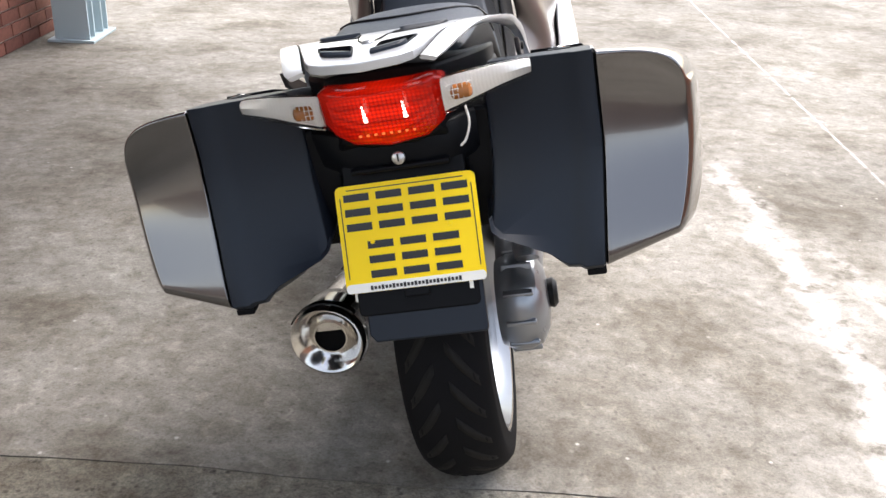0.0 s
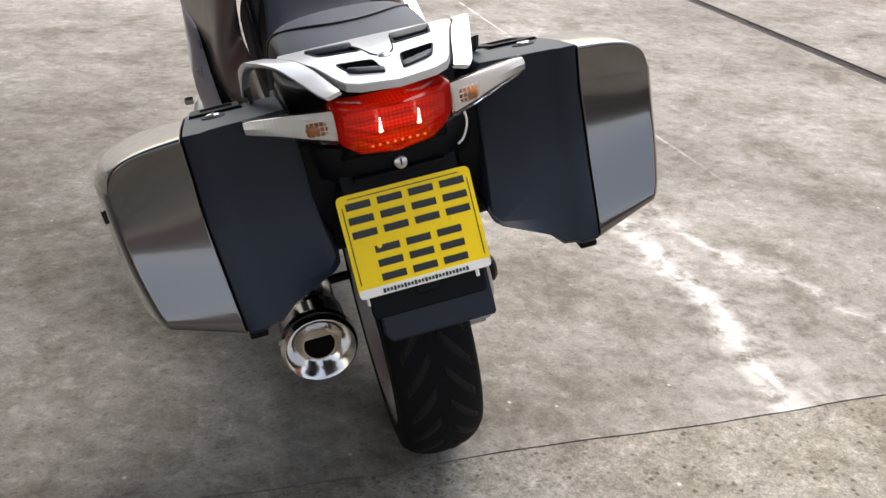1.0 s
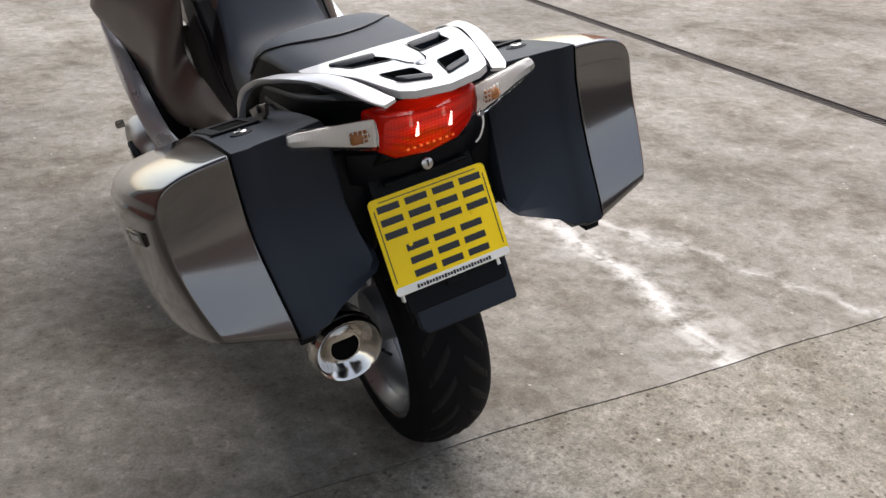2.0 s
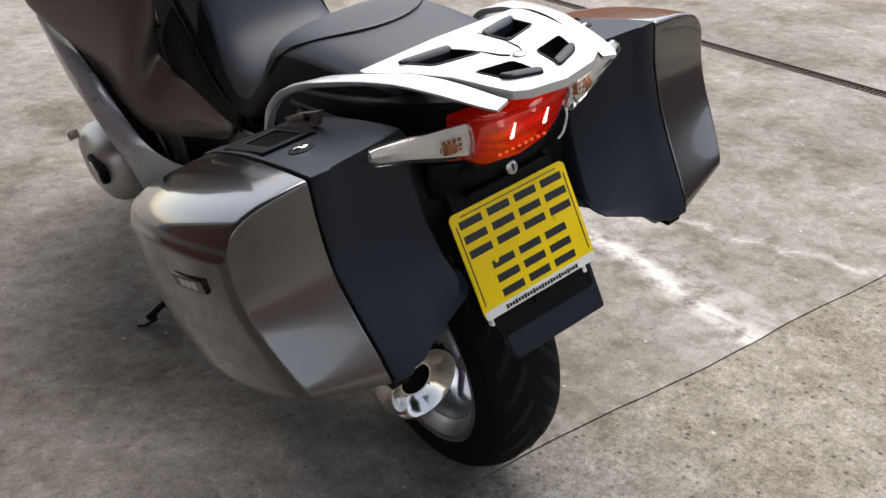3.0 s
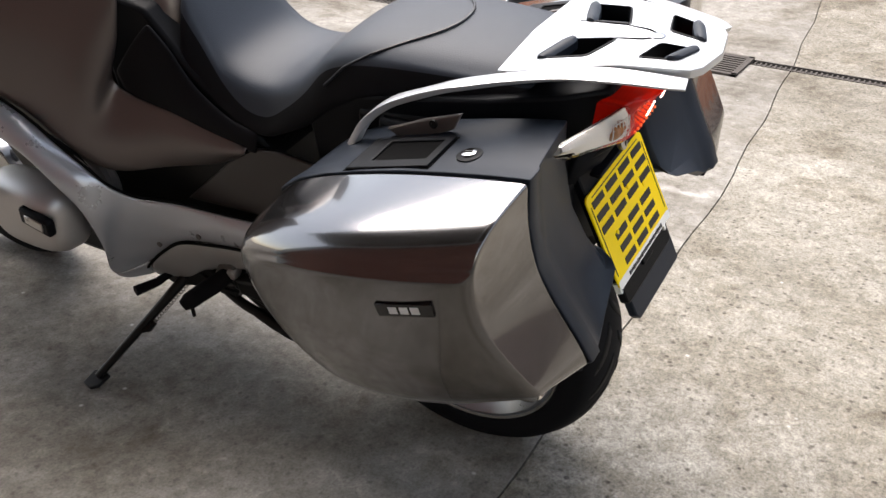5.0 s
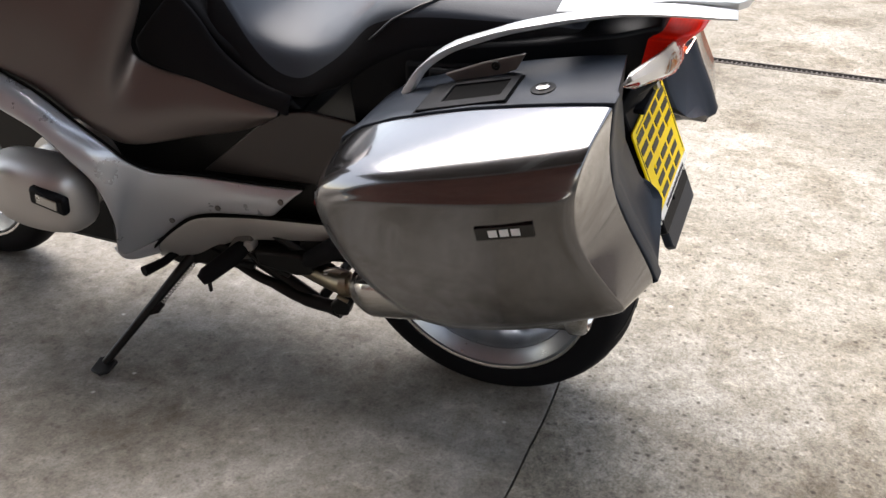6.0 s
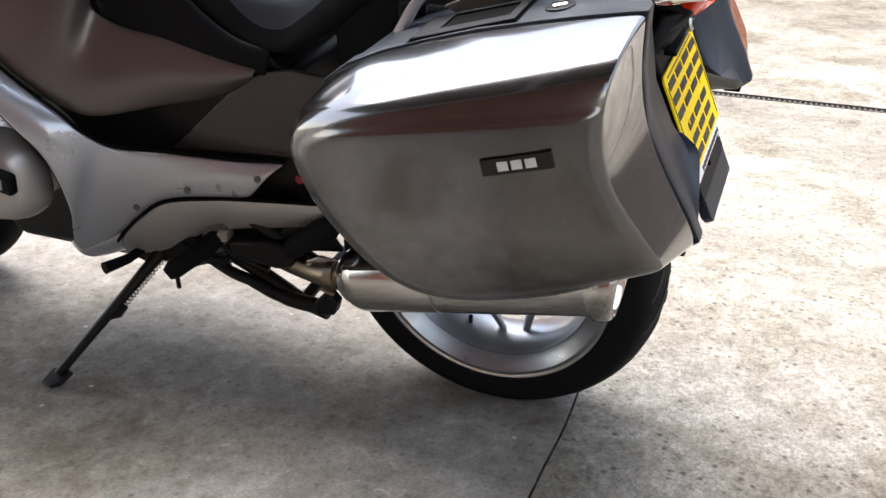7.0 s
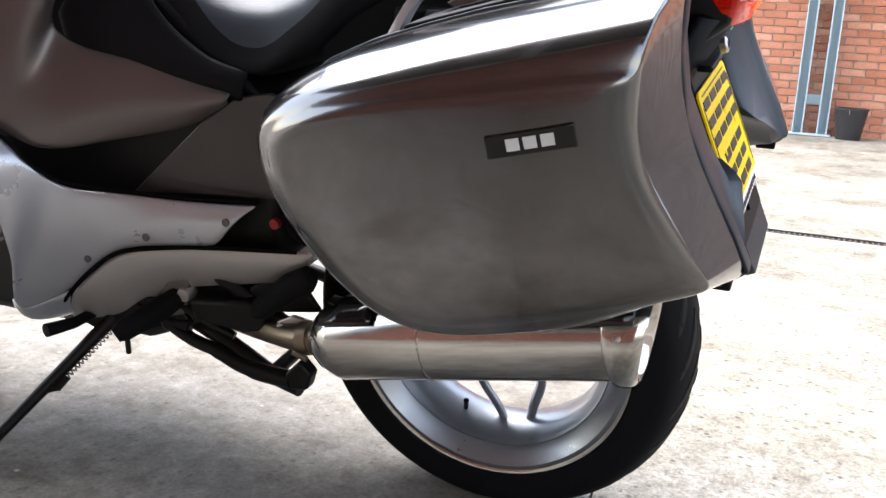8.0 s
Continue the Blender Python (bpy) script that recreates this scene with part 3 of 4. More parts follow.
part("hub_carrier", tube([(0.16, 0.06, 0.43), (0.16, 0.1, 0.48), (0.15, 0.14, 0.49)], [0.024, 0.03, 0.022], 14), alloy, bike)

# ---- silencer ----
P0, P1 = Vector((-0.1995, 0.29, 0.328)), Vector((-0.196, -0.158, 0.417))
axis = (P1 - P0).normalized()
muffler = new("silencer")
muffler.parent = bike
tagged(muffler, "polished steel silencer")


def oval(c, r, skew=0.0, n=40):
    """A ring across the silencer; skew pushes its upper half back."""
    side = Vector((1, 0, 0))
    up = axis.cross(side).normalized()
    return [c + side * r * math.cos(2 * math.pi * k / n) + (up + axis * skew) * r * math.sin(2 * math.pi * k / n) for k in range(n)]


part("canister", skin([oval(P0 + axis * d, r) for d, r in ((-0.03, 0.03), (-0.012, 0.046), (0.004, 0.055), (0.02, 0.061), (0.426, 0.062))]), chrome, muffler, "polished steel canister")
part("end_cap", skin([oval(P0 + axis * d, r, k) for d, r, k in ((0.424, 0.063, 0.0), (0.426, 0.0675, 0.0), (0.43, 0.0695, 0.02), (0.44, 0.0705, 0.06), (0.456, 0.07, 0.17), (0.468, 0.0675, 0.27), (0.473, 0.0635, 0.31), (0.469, 0.058, 0.31), (0.453, 0.0477, 0.3), (0.441, 0.035, 0.28), (0.447, 0.0307, 0.28), (0.447, 0.0281, 0.28), (0.431, 0.0276, 0.28))]), chrome, muffler, "chromed slanted end cap")
part("outlet", skin([oval(P0 + axis * d, r) for d, r in ((0.425, 0.0272), (0.4335, 0.0278))]), void_black, muffler)
part("cap_rivet", lathe([(0, 0), (0.005, 0), (0.0045, 0.002), (0, 0.003)], P0 + axis * 0.442 + Vector((-0.066, 0, 0.023)), (-0.94, 0, 0.34), 12), steel, muffler)
part("heat_shield", sheet([[P0 + axis * d + Vector((0.071 * math.cos(a), 0, 0.071 * math.sin(a))) for a in (math.radians(38 + 11 * k) for k in range(11))] for d in (0.36, 0.385, 0.41, 0.435, 0.46)]), badge_black, muffler, "gloss black heat shield", thick=0.003)
part("front_shield", sheet([[P0 + axis * d + Vector((0.066 * math.cos(a), 0, 0.066 * math.sin(a))) for a in (math.radians(85 + 9 * k) for k in range(7))] for d in (0.0, 0.03, 0.06, 0.085)]), badge_black, muffler, "gloss black shield over the joint", thick=0.003)
part("seam_band", skin([oval(P0 + axis * d, r) for d, r in ((0.165, 0.0605), (0.165, 0.06215), (0.167, 0.06215), (0.167, 0.0605))]), steel, muffler)
part("link_pipe", tube(smooth_path([P0 + axis * -0.02, P0 + axis * -0.06, (-0.165, 0.43, 0.30), (-0.10, 0.55, 0.27), (-0.05, 0.7, 0.25)], 5), 0.021, 16), burnt_steel, muffler, "heat-tinted steel link pipe")
part("clamp", lathe([(0.0212, -0.009), (0.0255, -0.009), (0.0255, 0.009), (0.0212, 0.009)], P0 + axis * -0.05, axis, 24, closed=True), burnt_steel, muffler)
part("clamp_bolt", tube([P0 + axis * -0.05 + Vector((-0.026, 0.012, -0.012)), P0 + axis * -0.05 + Vector((-0.026, -0.012, -0.02))], 0.0045, 8), burnt_steel, muffler)

# ---- side cases ----
OUTLINE = [(-0.203, 0.864), (-0.19, 0.8625), (-0.14, 0.855), (-0.07, 0.842), (0.01, 0.825), (0.08, 0.806), (0.145, 0.786), (0.2, 0.763), (0.24, 0.735), (0.254, 0.7), (0.244, 0.655), (0.215, 0.607), (0.175, 0.56),
           (0.133, 0.518), (0.092, 0.49), (0.04, 0.479), (-0.02, 0.487), (-0.09, 0.504), (-0.16, 0.522), (-0.23, 0.541), (-0.276, 0.552), (-0.288, 0.562), (-0.27, 0.603), (-0.24, 0.66), (-0.212, 0.722), (-0.2, 0.794), (-0.202, 0.851)]
CY, CZ = -0.02, 0.69


def shrunk(x, top, bottom, rearward, forward):
    out = []
    for y, z in OUTLINE:
        y -= (y - CY) / 0.26 * (rearward if y < CY else forward)
        z -= (z - CZ) / (0.17 if z > CZ else 0.19) * (top if z > CZ else bottom)
        out.append((x + 0.11 * max(0, 0.72 - z), y, z))
    return out


def side_case(s):
    """s is -1 for the left case and 1 for the right one."""
    c = new("side_case")
    c.parent = bike
    tagged(c, "hard side case with a silver lid and black body")
    fl = mirror if s > 0 else (lambda b: b)
    seam = shrunk(-0.322, 0, 0, 0, 0)
    def side_x(y, z):
        """How far out the flat side of the lid stands."""
        return -0.491 + 0.8 * (y - 0.02) ** 2 + 1.5 * max(0, 0.65 - z) ** 2 + 0.4 * max(0, z - 0.72) ** 2
    edge = []
    for x, y, z in shrunk(0, 0.062, 0.031, 0.022, 0.04):
        if z < 0.6:
            z += 0.004 + 0.02 * max(0, -0.05 - y)
        edge.append((side_x(y, z) + 0.006, y, z))
    rings = [shrunk(-0.318, 0, 0, 0, 0), seam]
    for fx, soft in ((0.02, 0.003), (0.12, 0.02), (0.45, 0.1), (0.72, 0.24), (0.9, 0.5), (0.98, 0.8), (1.0, 1.0)):
        ring = []
        for (x0, y0, z0), (x1, y1, z1) in zip(seam, edge):
            flat = min(1, max(0, (-0.15 - y0) / 0.06)) if z0 < 0.86 else 0.35
            f = soft * (1 - flat) + fx * flat
            ring.append((x0 + (x1 - x0) * fx, y0 + (y1 - y0) * f, z0 + (z1 - z0) * (soft if z0 > 0.8 or (z0 < 0.56 and y0 > -0.2) else f)))
        rings.append(ring)
    for f in (0.06, 0.16, 0.35, 0.6, 0.85, 0.97):
        rings.append([(side_x(y, z), y, z) for x, y, z in ((0, y + (-0.02 - y) * f, z + (0.68 - z) * f) for x, y, z in edge)])
    part("lid", fl(skin(rings)), silver, c, "silver metallic lid", subsurf=2)
    part("seal", fl(skin([shrunk(x, a, a, a, a) for x, a in ((-0.312, 0.003), (-0.319, 0.003))])), void_black, c)

    def inner(x, low, shrink=0.0):
        return [(x, y, max(z, low + 0.2 * max(0, y + 0.25) * (1 if low > 0.5 else 0))) for x, y, z in shrunk(x, shrink if shrink > 0.015 else -0.003, shrink * 0.5, shrink + 0.13 * max(0, x + 0.285), shrink)]
    part("body", fl(skin([inner(-0.3165, 0), inner(-0.3145, 0, -0.002), inner(-0.288, 0, -0.002), inner(-0.281, 0, 0.0035), inner(-0.262, 0.552, 0.005), inner(-0.235, 0.582, 0.006), inner(-0.16, 0.612, 0.01), inner(-0.148, 0.62, 0.018), inner(-0.145, 0.63, 0.035)])), navy_plastic, c, "blue-black plastic body", bevel=0.004)
    top = [(-0.31, 0.105), (-0.225, 0.105), (-0.205, 0.09), (-0.205, -0.035), (-0.31, -0.035)]

    def on_top(x, y, dz=0.0):
        z = np.interp(y, [-0.205, -0.07, 0.01, 0.08, 0.145], [0.864, 0.842, 0.825, 0.806, 0.786]) + np.interp(x, [-0.312, -0.265, -0.2], [0.002, 0.003, 0.003])
        return (x, y, z + dz)
    ring = bmesh.new()
    outer_r = [(-0.312, 0.108), (-0.225, 0.108), (-0.222, -0.038), (-0.308, -0.038)]
    inner_r = [(-0.293, 0.07), (-0.236, 0.07), (-0.234, -0.024), (-0.288, -0.024)]
    skin([[on_top(x, y, -0.006) for x, y in outer_r], [on_top(x, y, 0.005) for x, y in outer_r], [on_top(x, y, 0.005) for x, y in inner_r], [on_top(x, y, -0.004) for x, y in inner_r]], cap=False, bm=ring)
    part("frame_gap", fl(skin([[on_top(x, y, dz) for x, y in ((-0.3135, 0.111), (-0.221, 0.111), (-0.2185, -0.0405), (-0.3105, -0.0405))] for dz in (-0.004, 0.0012)])), void_black, c)
    part("handle_frame", fl(ring), black_plastic, c, bevel=0.002)
    part("handle_pocket", fl(skin([[on_top(x, y, -0.003) for x, y in inner_r], [on_top(x, y, 0.0015) for x, y in inner_r]])), void_black, c)
    lock = part("lock", fl(lathe([(0.0, 0.0), (0.0195, 0.0), (0.0195, 0.002), (0.015, 0.003), (0.0, 0.003)], on_top(-0.268, -0.085, 0.0), (0, 0.17, 1), 24)), black_plastic, c)
    part("lock_barrel", fl(lathe([(0.0, 0.003), (0.0115, 0.003), (0.0115, 0.0048), (0.010, 0.006), (0.0, 0.006)], on_top(-0.268, -0.085, 0.0), (0, 0.17, 1), 24)), chrome, lock, "chrome lock barrel")
    part("key_slot", fl(block(-0.268, -0.0842, 0.8542, 0.0025, 0.012, 0.0014, Matrix.Rotation(-0.17, 4, 'X'))), ink, lock, smooth=False)
    part("hinge_foot", fl(block(-0.286, -0.258, 0.543, 0.03, 0.03, 0.012)), black_plastic, c, bevel=0.003)
    if s < 0:
        ax = Vector((0.165, -0.966, 0.195)).normalized()
        ay = (Vector((-0.02, -0.16, 0.985)) - ax * ax.dot(Vector((-0.02, -0.16, 0.985)))).normalized()
        plate_m = Matrix.Translation((-0.4805, -0.097, 0.737)) @ Matrix((ax, ay, ax.cross(ay))).transposed().to_4x4()
        bm = block(0, 0, -0.002, 0.0845, 0.0215, 0.008)
        bmesh.ops.transform(bm, matrix=plate_m, verts=bm.verts)
        badge = part("badge", bm, badge_black, c, "gloss black maker's badge", bevel=0.001)
        for k in range(3):
            bm = block(-0.0165 + 0.0165 * k, 0, 0.0022, 0.0125, 0.0115, 0.001)
            bmesh.ops.transform(bm, matrix=plate_m, verts=bm.verts)
            part("mark", bm, badge_grey, badge, smooth=False)
    return c


side_case(-1)
side_case(1)

# ---- luggage rack ----
rack = new("luggage_rack")
rack.parent = bike
tagged(rack, "bright silver luggage rack with four openings")
HOLES = [[(-0.103, -0.108), (-0.034, -0.128), (-0.024, -0.205), (-0.09, -0.182)], [(-0.076, -0.252), (-0.02, -0.266), (-0.013, -0.322), (-0.06, -0.303)]]
HOLES += [[(-x, y) for x, y in h] for h in HOLES]


def rack_z(y):
    return 0.902 + 0.034 * math.exp(-((y + 0.25) / 0.19) ** 2)


PLATE = [(-0.144, -0.066), (-0.147, -0.085), (-0.142, -0.11), (-0.124, -0.17), (-0.104, -0.24), (-0.083, -0.312), (-0.074, -0.33), (-0.055, -0.342), (0, -0.352)]


def rounded_corners(loop, r, n=3):
    """The same loop with its corners rounded."""
    out = []
    for i, p in enumerate(loop):
        p, a, b = Vector(p), Vector(loop[i - 1]), Vector(loop[(i + 1) % len(loop)])
        d0, d1 = (a - p).normalized() * r, (b - p).normalized() * r
        for k in range(n + 1):
            t = k / n
            q = (p + d0) * (1 - t) ** 2 + p * 2 * t * (1 - t) + (p + d1) * t ** 2
            out.append((q.x, q.y))
    return out


PLATE += [(-x, y) for x, y in PLATE[-2::-1]] + [(0.07, -0.06), (0, -0.055), (-0.07, -0.06)]


def pierced(outline, holes, z_of, thick):
    """A plate with real openings."""
    bm = bmesh.new()
    edges = []
    for loop in [outline] + holes:
        vs = [bm.verts.new((x, y, 0)) for x, y in loop]
        edges += [bm.edges.new((a, b)) for a, b in zip(vs, vs[1:] + vs[:1])]
    bmesh.ops.triangle_fill(bm, use_beauty=True, use_dissolve=False, edges=edges)
    top = list(bm.faces)
    made = bmesh.ops.extrude_face_region(bm, geom=top)
    low = [v for v in made["geom"] if isinstance(v, bmesh.types.BMVert)]
    for v in bm.verts:
        v.co.z = z_of(v.co.y)
    for v in low:
        v.co.z -= thick
    return bm


part("rack_plate", pierced(PLATE, [rounded_corners(h, 0.008) for h in HOLES], rack_z, 0.013), bright_silver, rack, "bright silver painted plate", bevel=0.004, angle=30)
for h in HOLES:
    c = [sum(p[i] for p in h) / 4 for i in (0, 1)]
    ring = rounded_corners(h, 0.008)

    def scaled(f, dz):
        return [(c[0] + (x - c[0]) * f, c[1] + (y - c[1]) * f, rack_z(y) + dz) for x, y in ring]
    part("well", skin([scaled(1.0, 0.001), scaled(0.93, 0.0015), scaled(0.9, -0.004), scaled(0.88, -0.024)], cap=False), black_plastic, rack)
    a, b = (h[0], h[1]) if h[0][1] > -0.2 else (h[3], h[2])
    ends = [(p[0] * 0.88 + c[0] * 0.12, p[1] * 0.88 + c[1] * 0.12, rack_z(p[1]) + 0.001) for p in (a, b)]
    e0, e1 = (Vector(p) for p in ends)
    inward = (Vector((c[0], c[1], e0.z)) - (e0 + e1) / 2).normalized()
    lift = Vector((0, 0, 1))
    pad_rings = []
    for t, w in ((0.0, 0.006), (0.06, 0.0095), (0.2, 0.011), (0.8, 0.011), (0.94, 0.0095), (1.0, 0.006)):
        m = e0.lerp(e1, t * 1.16 - 0.08) + inward * 0.004
        pad_rings.append([m - inward * w - lift * 0.004, m - inward * w * 0.9 + lift * 0.003, m - inward * w * 0.4 + lift * 0.0055, m + inward * w * 0.5 + lift * 0.005, m + inward * w + lift * 0.001, m + inward * w - lift * 0.012])
    part("rubber_pad", skin(pad_rings), navy_plastic, rack, "black rubber pad")
for s in (-1, 1):
    line = [(s * 0.035, -0.118), (s * 0.0275, -0.17), (s * 0.0215, -0.21), (s * 0.017, -0.236), (s * 0.01, -0.249)]
    part("plate_groove", tube([(x, y, rack_z(y) - 0.0001) for x, y in line], 0.0011, 6), void_black, rack)
part("lock_cap", lathe([(0.0, -0.004), (0.01, -0.004), (0.01, 0.001), (0.007, 0.003), (0, 0.003)], (0.0, -0.257, rack_z(-0.257)), (0, 0, 1), 24), alloy, rack)
for s in (-1, 1):
    inside = smooth_path([(s * 0.082, -0.33, 0.908), (s * 0.088, -0.312, 0.911), (s * 0.106, -0.24, 0.918), (s * 0.126, -0.17, 0.918), (s * 0.1445, -0.11, 0.913), (s * 0.153, -0.06, 0.906), (s * 0.166, -0.01, 0.898), (s * 0.18, 0.04, 0.884), (s * 0.19, 0.09, 0.865), (s * 0.197, 0.135, 0.83), (s * 0.199, 0.165, 0.785)], 4)
    outside = smooth_path([(s * 0.105, -0.334, 0.903), (s * 0.116, -0.314, 0.907), (s * 0.137, -0.24, 0.912), (s * 0.16, -0.155, 0.913), (s * 0.177, -0.09, 0.909), (s * 0.19, -0.04, 0.903), (s * 0.2, 0.01, 0.895), (s * 0.206, 0.06, 0.877), (s * 0.211, 0.105, 0.854), (s * 0.213, 0.148, 0.818), (s * 0.213, 0.178, 0.775)], 4)
    rings = []
    for p in inside + outside:
        p.z += 0.014 * min(1, max(0, (0.02 - p.y) / 0.2))
    for i, (p, q) in enumerate(zip(inside, outside)):
        t = i / (len(inside) - 1)
        d = (inside[min(i + 1, len(inside) - 1)] - inside[max(i - 1, 0)]).normalized()
        down = d.cross(q - p).normalized() * s * (-0.006 - 0.006 * t)
        if down.z > 0:
            down = -down
        soft_in, soft_out = p.lerp(q, 0.08) - down * 0.1, q.lerp(p, 0.12) - down * 0.1
        rings.append([p, soft_in, soft_out, q, q + down * 0.5, q.lerp(p, 0.15) + down, p.lerp(q, 0.1) + down, p + down * 0.8])
    part("rail_gap", tube([p + Vector((0, 0, -0.0012)) for p in inside if p.y < -0.07], 0.0016, 8), void_black, rack)
    part("grab_rail", skin(rings), bright_silver, rack, "bright silver grab rail", angle=50)
    part("rail_bracket", slab([(0.1, 0.815), (0.03, 0.845), (-0.037, 0.868), (-0.022, 0.84), (0.02, 0.82), (0.079, 0.804)], "x", s * 0.198, s * 0.206), graphite, rack, "dark grey bracket", bevel=0.002)
    part("bracket_bolt", lathe([(0, 0), (0.007, 0), (0.007, 0.004), (0.003, 0.005), (0.003, 0.002), (0, 0.002)], (s * 0.206, 0.011, 0.8435), (s, 0, 0), 16), dark_metal, rack)

# ---- tail ----
part("tail_shell", skin([[(x * w, y + dy * abs(x), z) for x, z in ((-1, zt), (-0.5, zt + 0.006), (0.5, zt + 0.006), (1, zt), (0.9, zb), (0.4, zb - 0.01), (-0.4, zb - 0.01), (-0.9, zb))] for y, w, zt, zb, dy in ((-0.222, 0.085, 0.885, 0.785, 0.0), (-0.16, 0.125, 0.88, 0.74, 0), (-0.05, 0.15, 0.865, 0.70, 0), (0.15, 0.15, 0.83, 0.66, 0), (0.32, 0.14, 0.80, 0.6, 0))]), black_plastic, bike, "black plastic tail section", bevel=0.006)
lamp = new("tail_light")
lamp.parent = bike
tagged(lamp, "lit red tail light")
LENS = [(0.0, 0.872, -0.004), (0.045, 0.873, 0.0), (0.084, 0.876, 0.014), (0.096, 0.868, 0.022), (0.097, 0.82, 0.018), (0.085, 0.798, 0.012), (0.06, 0.78, 0.004), (0.0, 0.773, -0.003)]
ring = [(x, -0.266 + d + (0.868 - z) * 0.45, z) for x, z, d in LENS] + [(-x, -0.266 + d + (0.868 - z) * 0.45, z) for x, z, d in LENS[-2:0:-1]]
mid_ring = [(x * 0.86, y - 0.012, 0.824 + (z - 0.824) * 0.84) for x, y, z in ring]
back_ring = [(x, y + 0.06, z) for x, y, z in ring]
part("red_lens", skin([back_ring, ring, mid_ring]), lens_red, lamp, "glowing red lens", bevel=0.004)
for s in (-1, 1):
    for k in range(5):
        part("led", block(s * 0.0305 + 0.004, -0.2658 + 0.0025 * k, 0.8455 - 0.0058 * k, 0.0032 + 0.0009 * k, 0.003, 0.0038 + 0.0003 * k, Matrix.Rotation(radians(24), 4, "X")), lamp_lit, lamp, "lit white LED", bevel=0.0015)
for s in (-1, 1):
    part("light_bar", tube(smooth_path([(s * 0.022, -0.259, 0.8665), (s * 0.036, -0.2585, 0.869), (s * 0.052, -0.255, 0.868)], 3), 0.0022, 8), lamp_lit, lamp, "lit white light guide")
for k in range(1, 9):
    part("led_dot", block(-0.054 + 0.012 * k, -0.2438, 0.797, 0.004, 0.003, 0.003), lamp_warm, lamp, smooth=False)

for s in (-1, 1):
    ind = new("indicator")
    ind.parent = bike
    tagged(ind, "clear indicator with an amber bulb")
    sec = [(0.093, 0.870, 0.813, -0.262), (0.13, 0.873, 0.823, -0.256), (0.175, 0.874, 0.835, -0.243), (0.213, 0.873, 0.842, -0.229), (0.225, 0.870, 0.844, -0.222)]

    def rib(x, zt, zb, y, g=0.0):
        return [(s * x, y + 0.02, zt - g), (s * x, y + 0.004 + g, zt - 0.004 - g), (s * x, y + g, (zt + zb) / 2), (s * x, y + 0.012 + g, zb + g), (s * x, y + 0.03, zb + g)]
    part("clear_lens", skin([rib(*q) for q in sec]), lens_clear, ind, "clear ribbed lens", bevel=0.003).visible_shadow = False
    part("reflector_bowl", skin([[(s * x, y + 0.017, zt - 0.005), (s * x, y + 0.014, (zt + zb) / 2), (s * x, y + 0.024, zb + 0.005), (s * x, y + 0.029, zb + 0.005), (s * x, y + 0.019, zt - 0.005)] for x, zt, zb, y in sec]), reflector, ind)
    part("bulb", lathe([(0.0, -0.017), (0.007, -0.016), (0.0115, -0.012), (0.0125, 0), (0.0115, 0.012), (0.007, 0.016), (0, 0.017)], (s * 0.12, -0.2395, 0.844), (s, 0, 0), 16), amber, ind, "amber bulb")
    for k in range(6):
        x = 0.102 + 0.0072 * k
        y = -0.2565 + 0.3 * (x - 0.118)
        zt, zb = 0.862, 0.824 + 0.24 * (x - 0.118)
        part("lens_rib", block(s * x, y + 0.0065, (zt + zb) / 2 + 0.003, 0.0009, 0.002, zt - zb - 0.008), reflector, ind, smooth=False)
    for k in range(4):
        part("lens_rib", block(s * 0.12, -0.249, 0.834 + 0.0078 * k, 0.036, 0.002, 0.0009, Matrix.Rotation(s * 0.29, 4, "Z")), reflector, ind, smooth=False)

# ---- number plate, its carrier and the mudguard ----
tilt = math.atan2(0.066, 0.156)
PM = Matrix.Translation((0, -0.2265, 0.626)) @ Matrix.Rotation(radians(90) - tilt, 4, "X")


def on_plate(bm):
    bmesh.ops.transform(bm, matrix=PM, verts=bm.verts)
    return bm


def rounded(w, h, r, n=5):
    out = []
    for sx, sy, a0 in ((1, 1, 0), (-1, 1, 90), (-1, -1, 180), (1, -1, 270)):
        for k in range(n + 1):
            a = radians(a0 + 90 * k / n)
            out.append((sx * (w / 2 - r) + r * math.cos(a), sy * (h / 2 - r) + r * math.sin(a)))
    return out


number = new("number_plate")
number.parent = bike
tagged(number, "yellow number plate with dark print")
part("plate_sheet", on_plate(slab(rounded(0.229, 0.172, 0.01), "z", -0.0015, 0.0015)), plate_yellow, number, "yellow reflective sheet", angle=30)
part("white_band", on_plate(slab([(x, y - 0.0785) for x, y in rounded(0.228, 0.0145, 0.006)], "z", 0.0, 0.0022)), plate_white, number, "white strip", angle=30)
frame_bm = bmesh.new()
for cx, cy, w, h in ((0, 0.0785, 0.19, 0.0016), (-0.107, 0.002, 0.0016, 0.13), (0.107, 0.002, 0.0016, 0.13)):
    block(cx, cy, 0.0018, w, h, 0.001, bm=frame_bm)
part("border_line", on_plate(frame_bm), ink, number, smooth=False)
for count, cy, x0 in ((4, 0.0425, 0.0), (3, -0.0345, 0.004)):
    for k in range(count):
        cx = x0 + (k - (count - 1) / 2) * 0.0535
        for b in (-1, 0, 1):
            part("print_bar", on_plate(block(cx, cy + b * 0.0235, 0.002, 0.042, 0.012, 0.0012)), ink, number, smooth=False)
band = bmesh.new()
for k in range(25):
    block(-0.072 + 0.006 * k, -0.0795, 0.0028, 0.0042, 0.0052 + 0.002 * (k % 3 == 0), 0.0008, bm=band)
part("small_print", on_plate(band), ink, number, smooth=False)
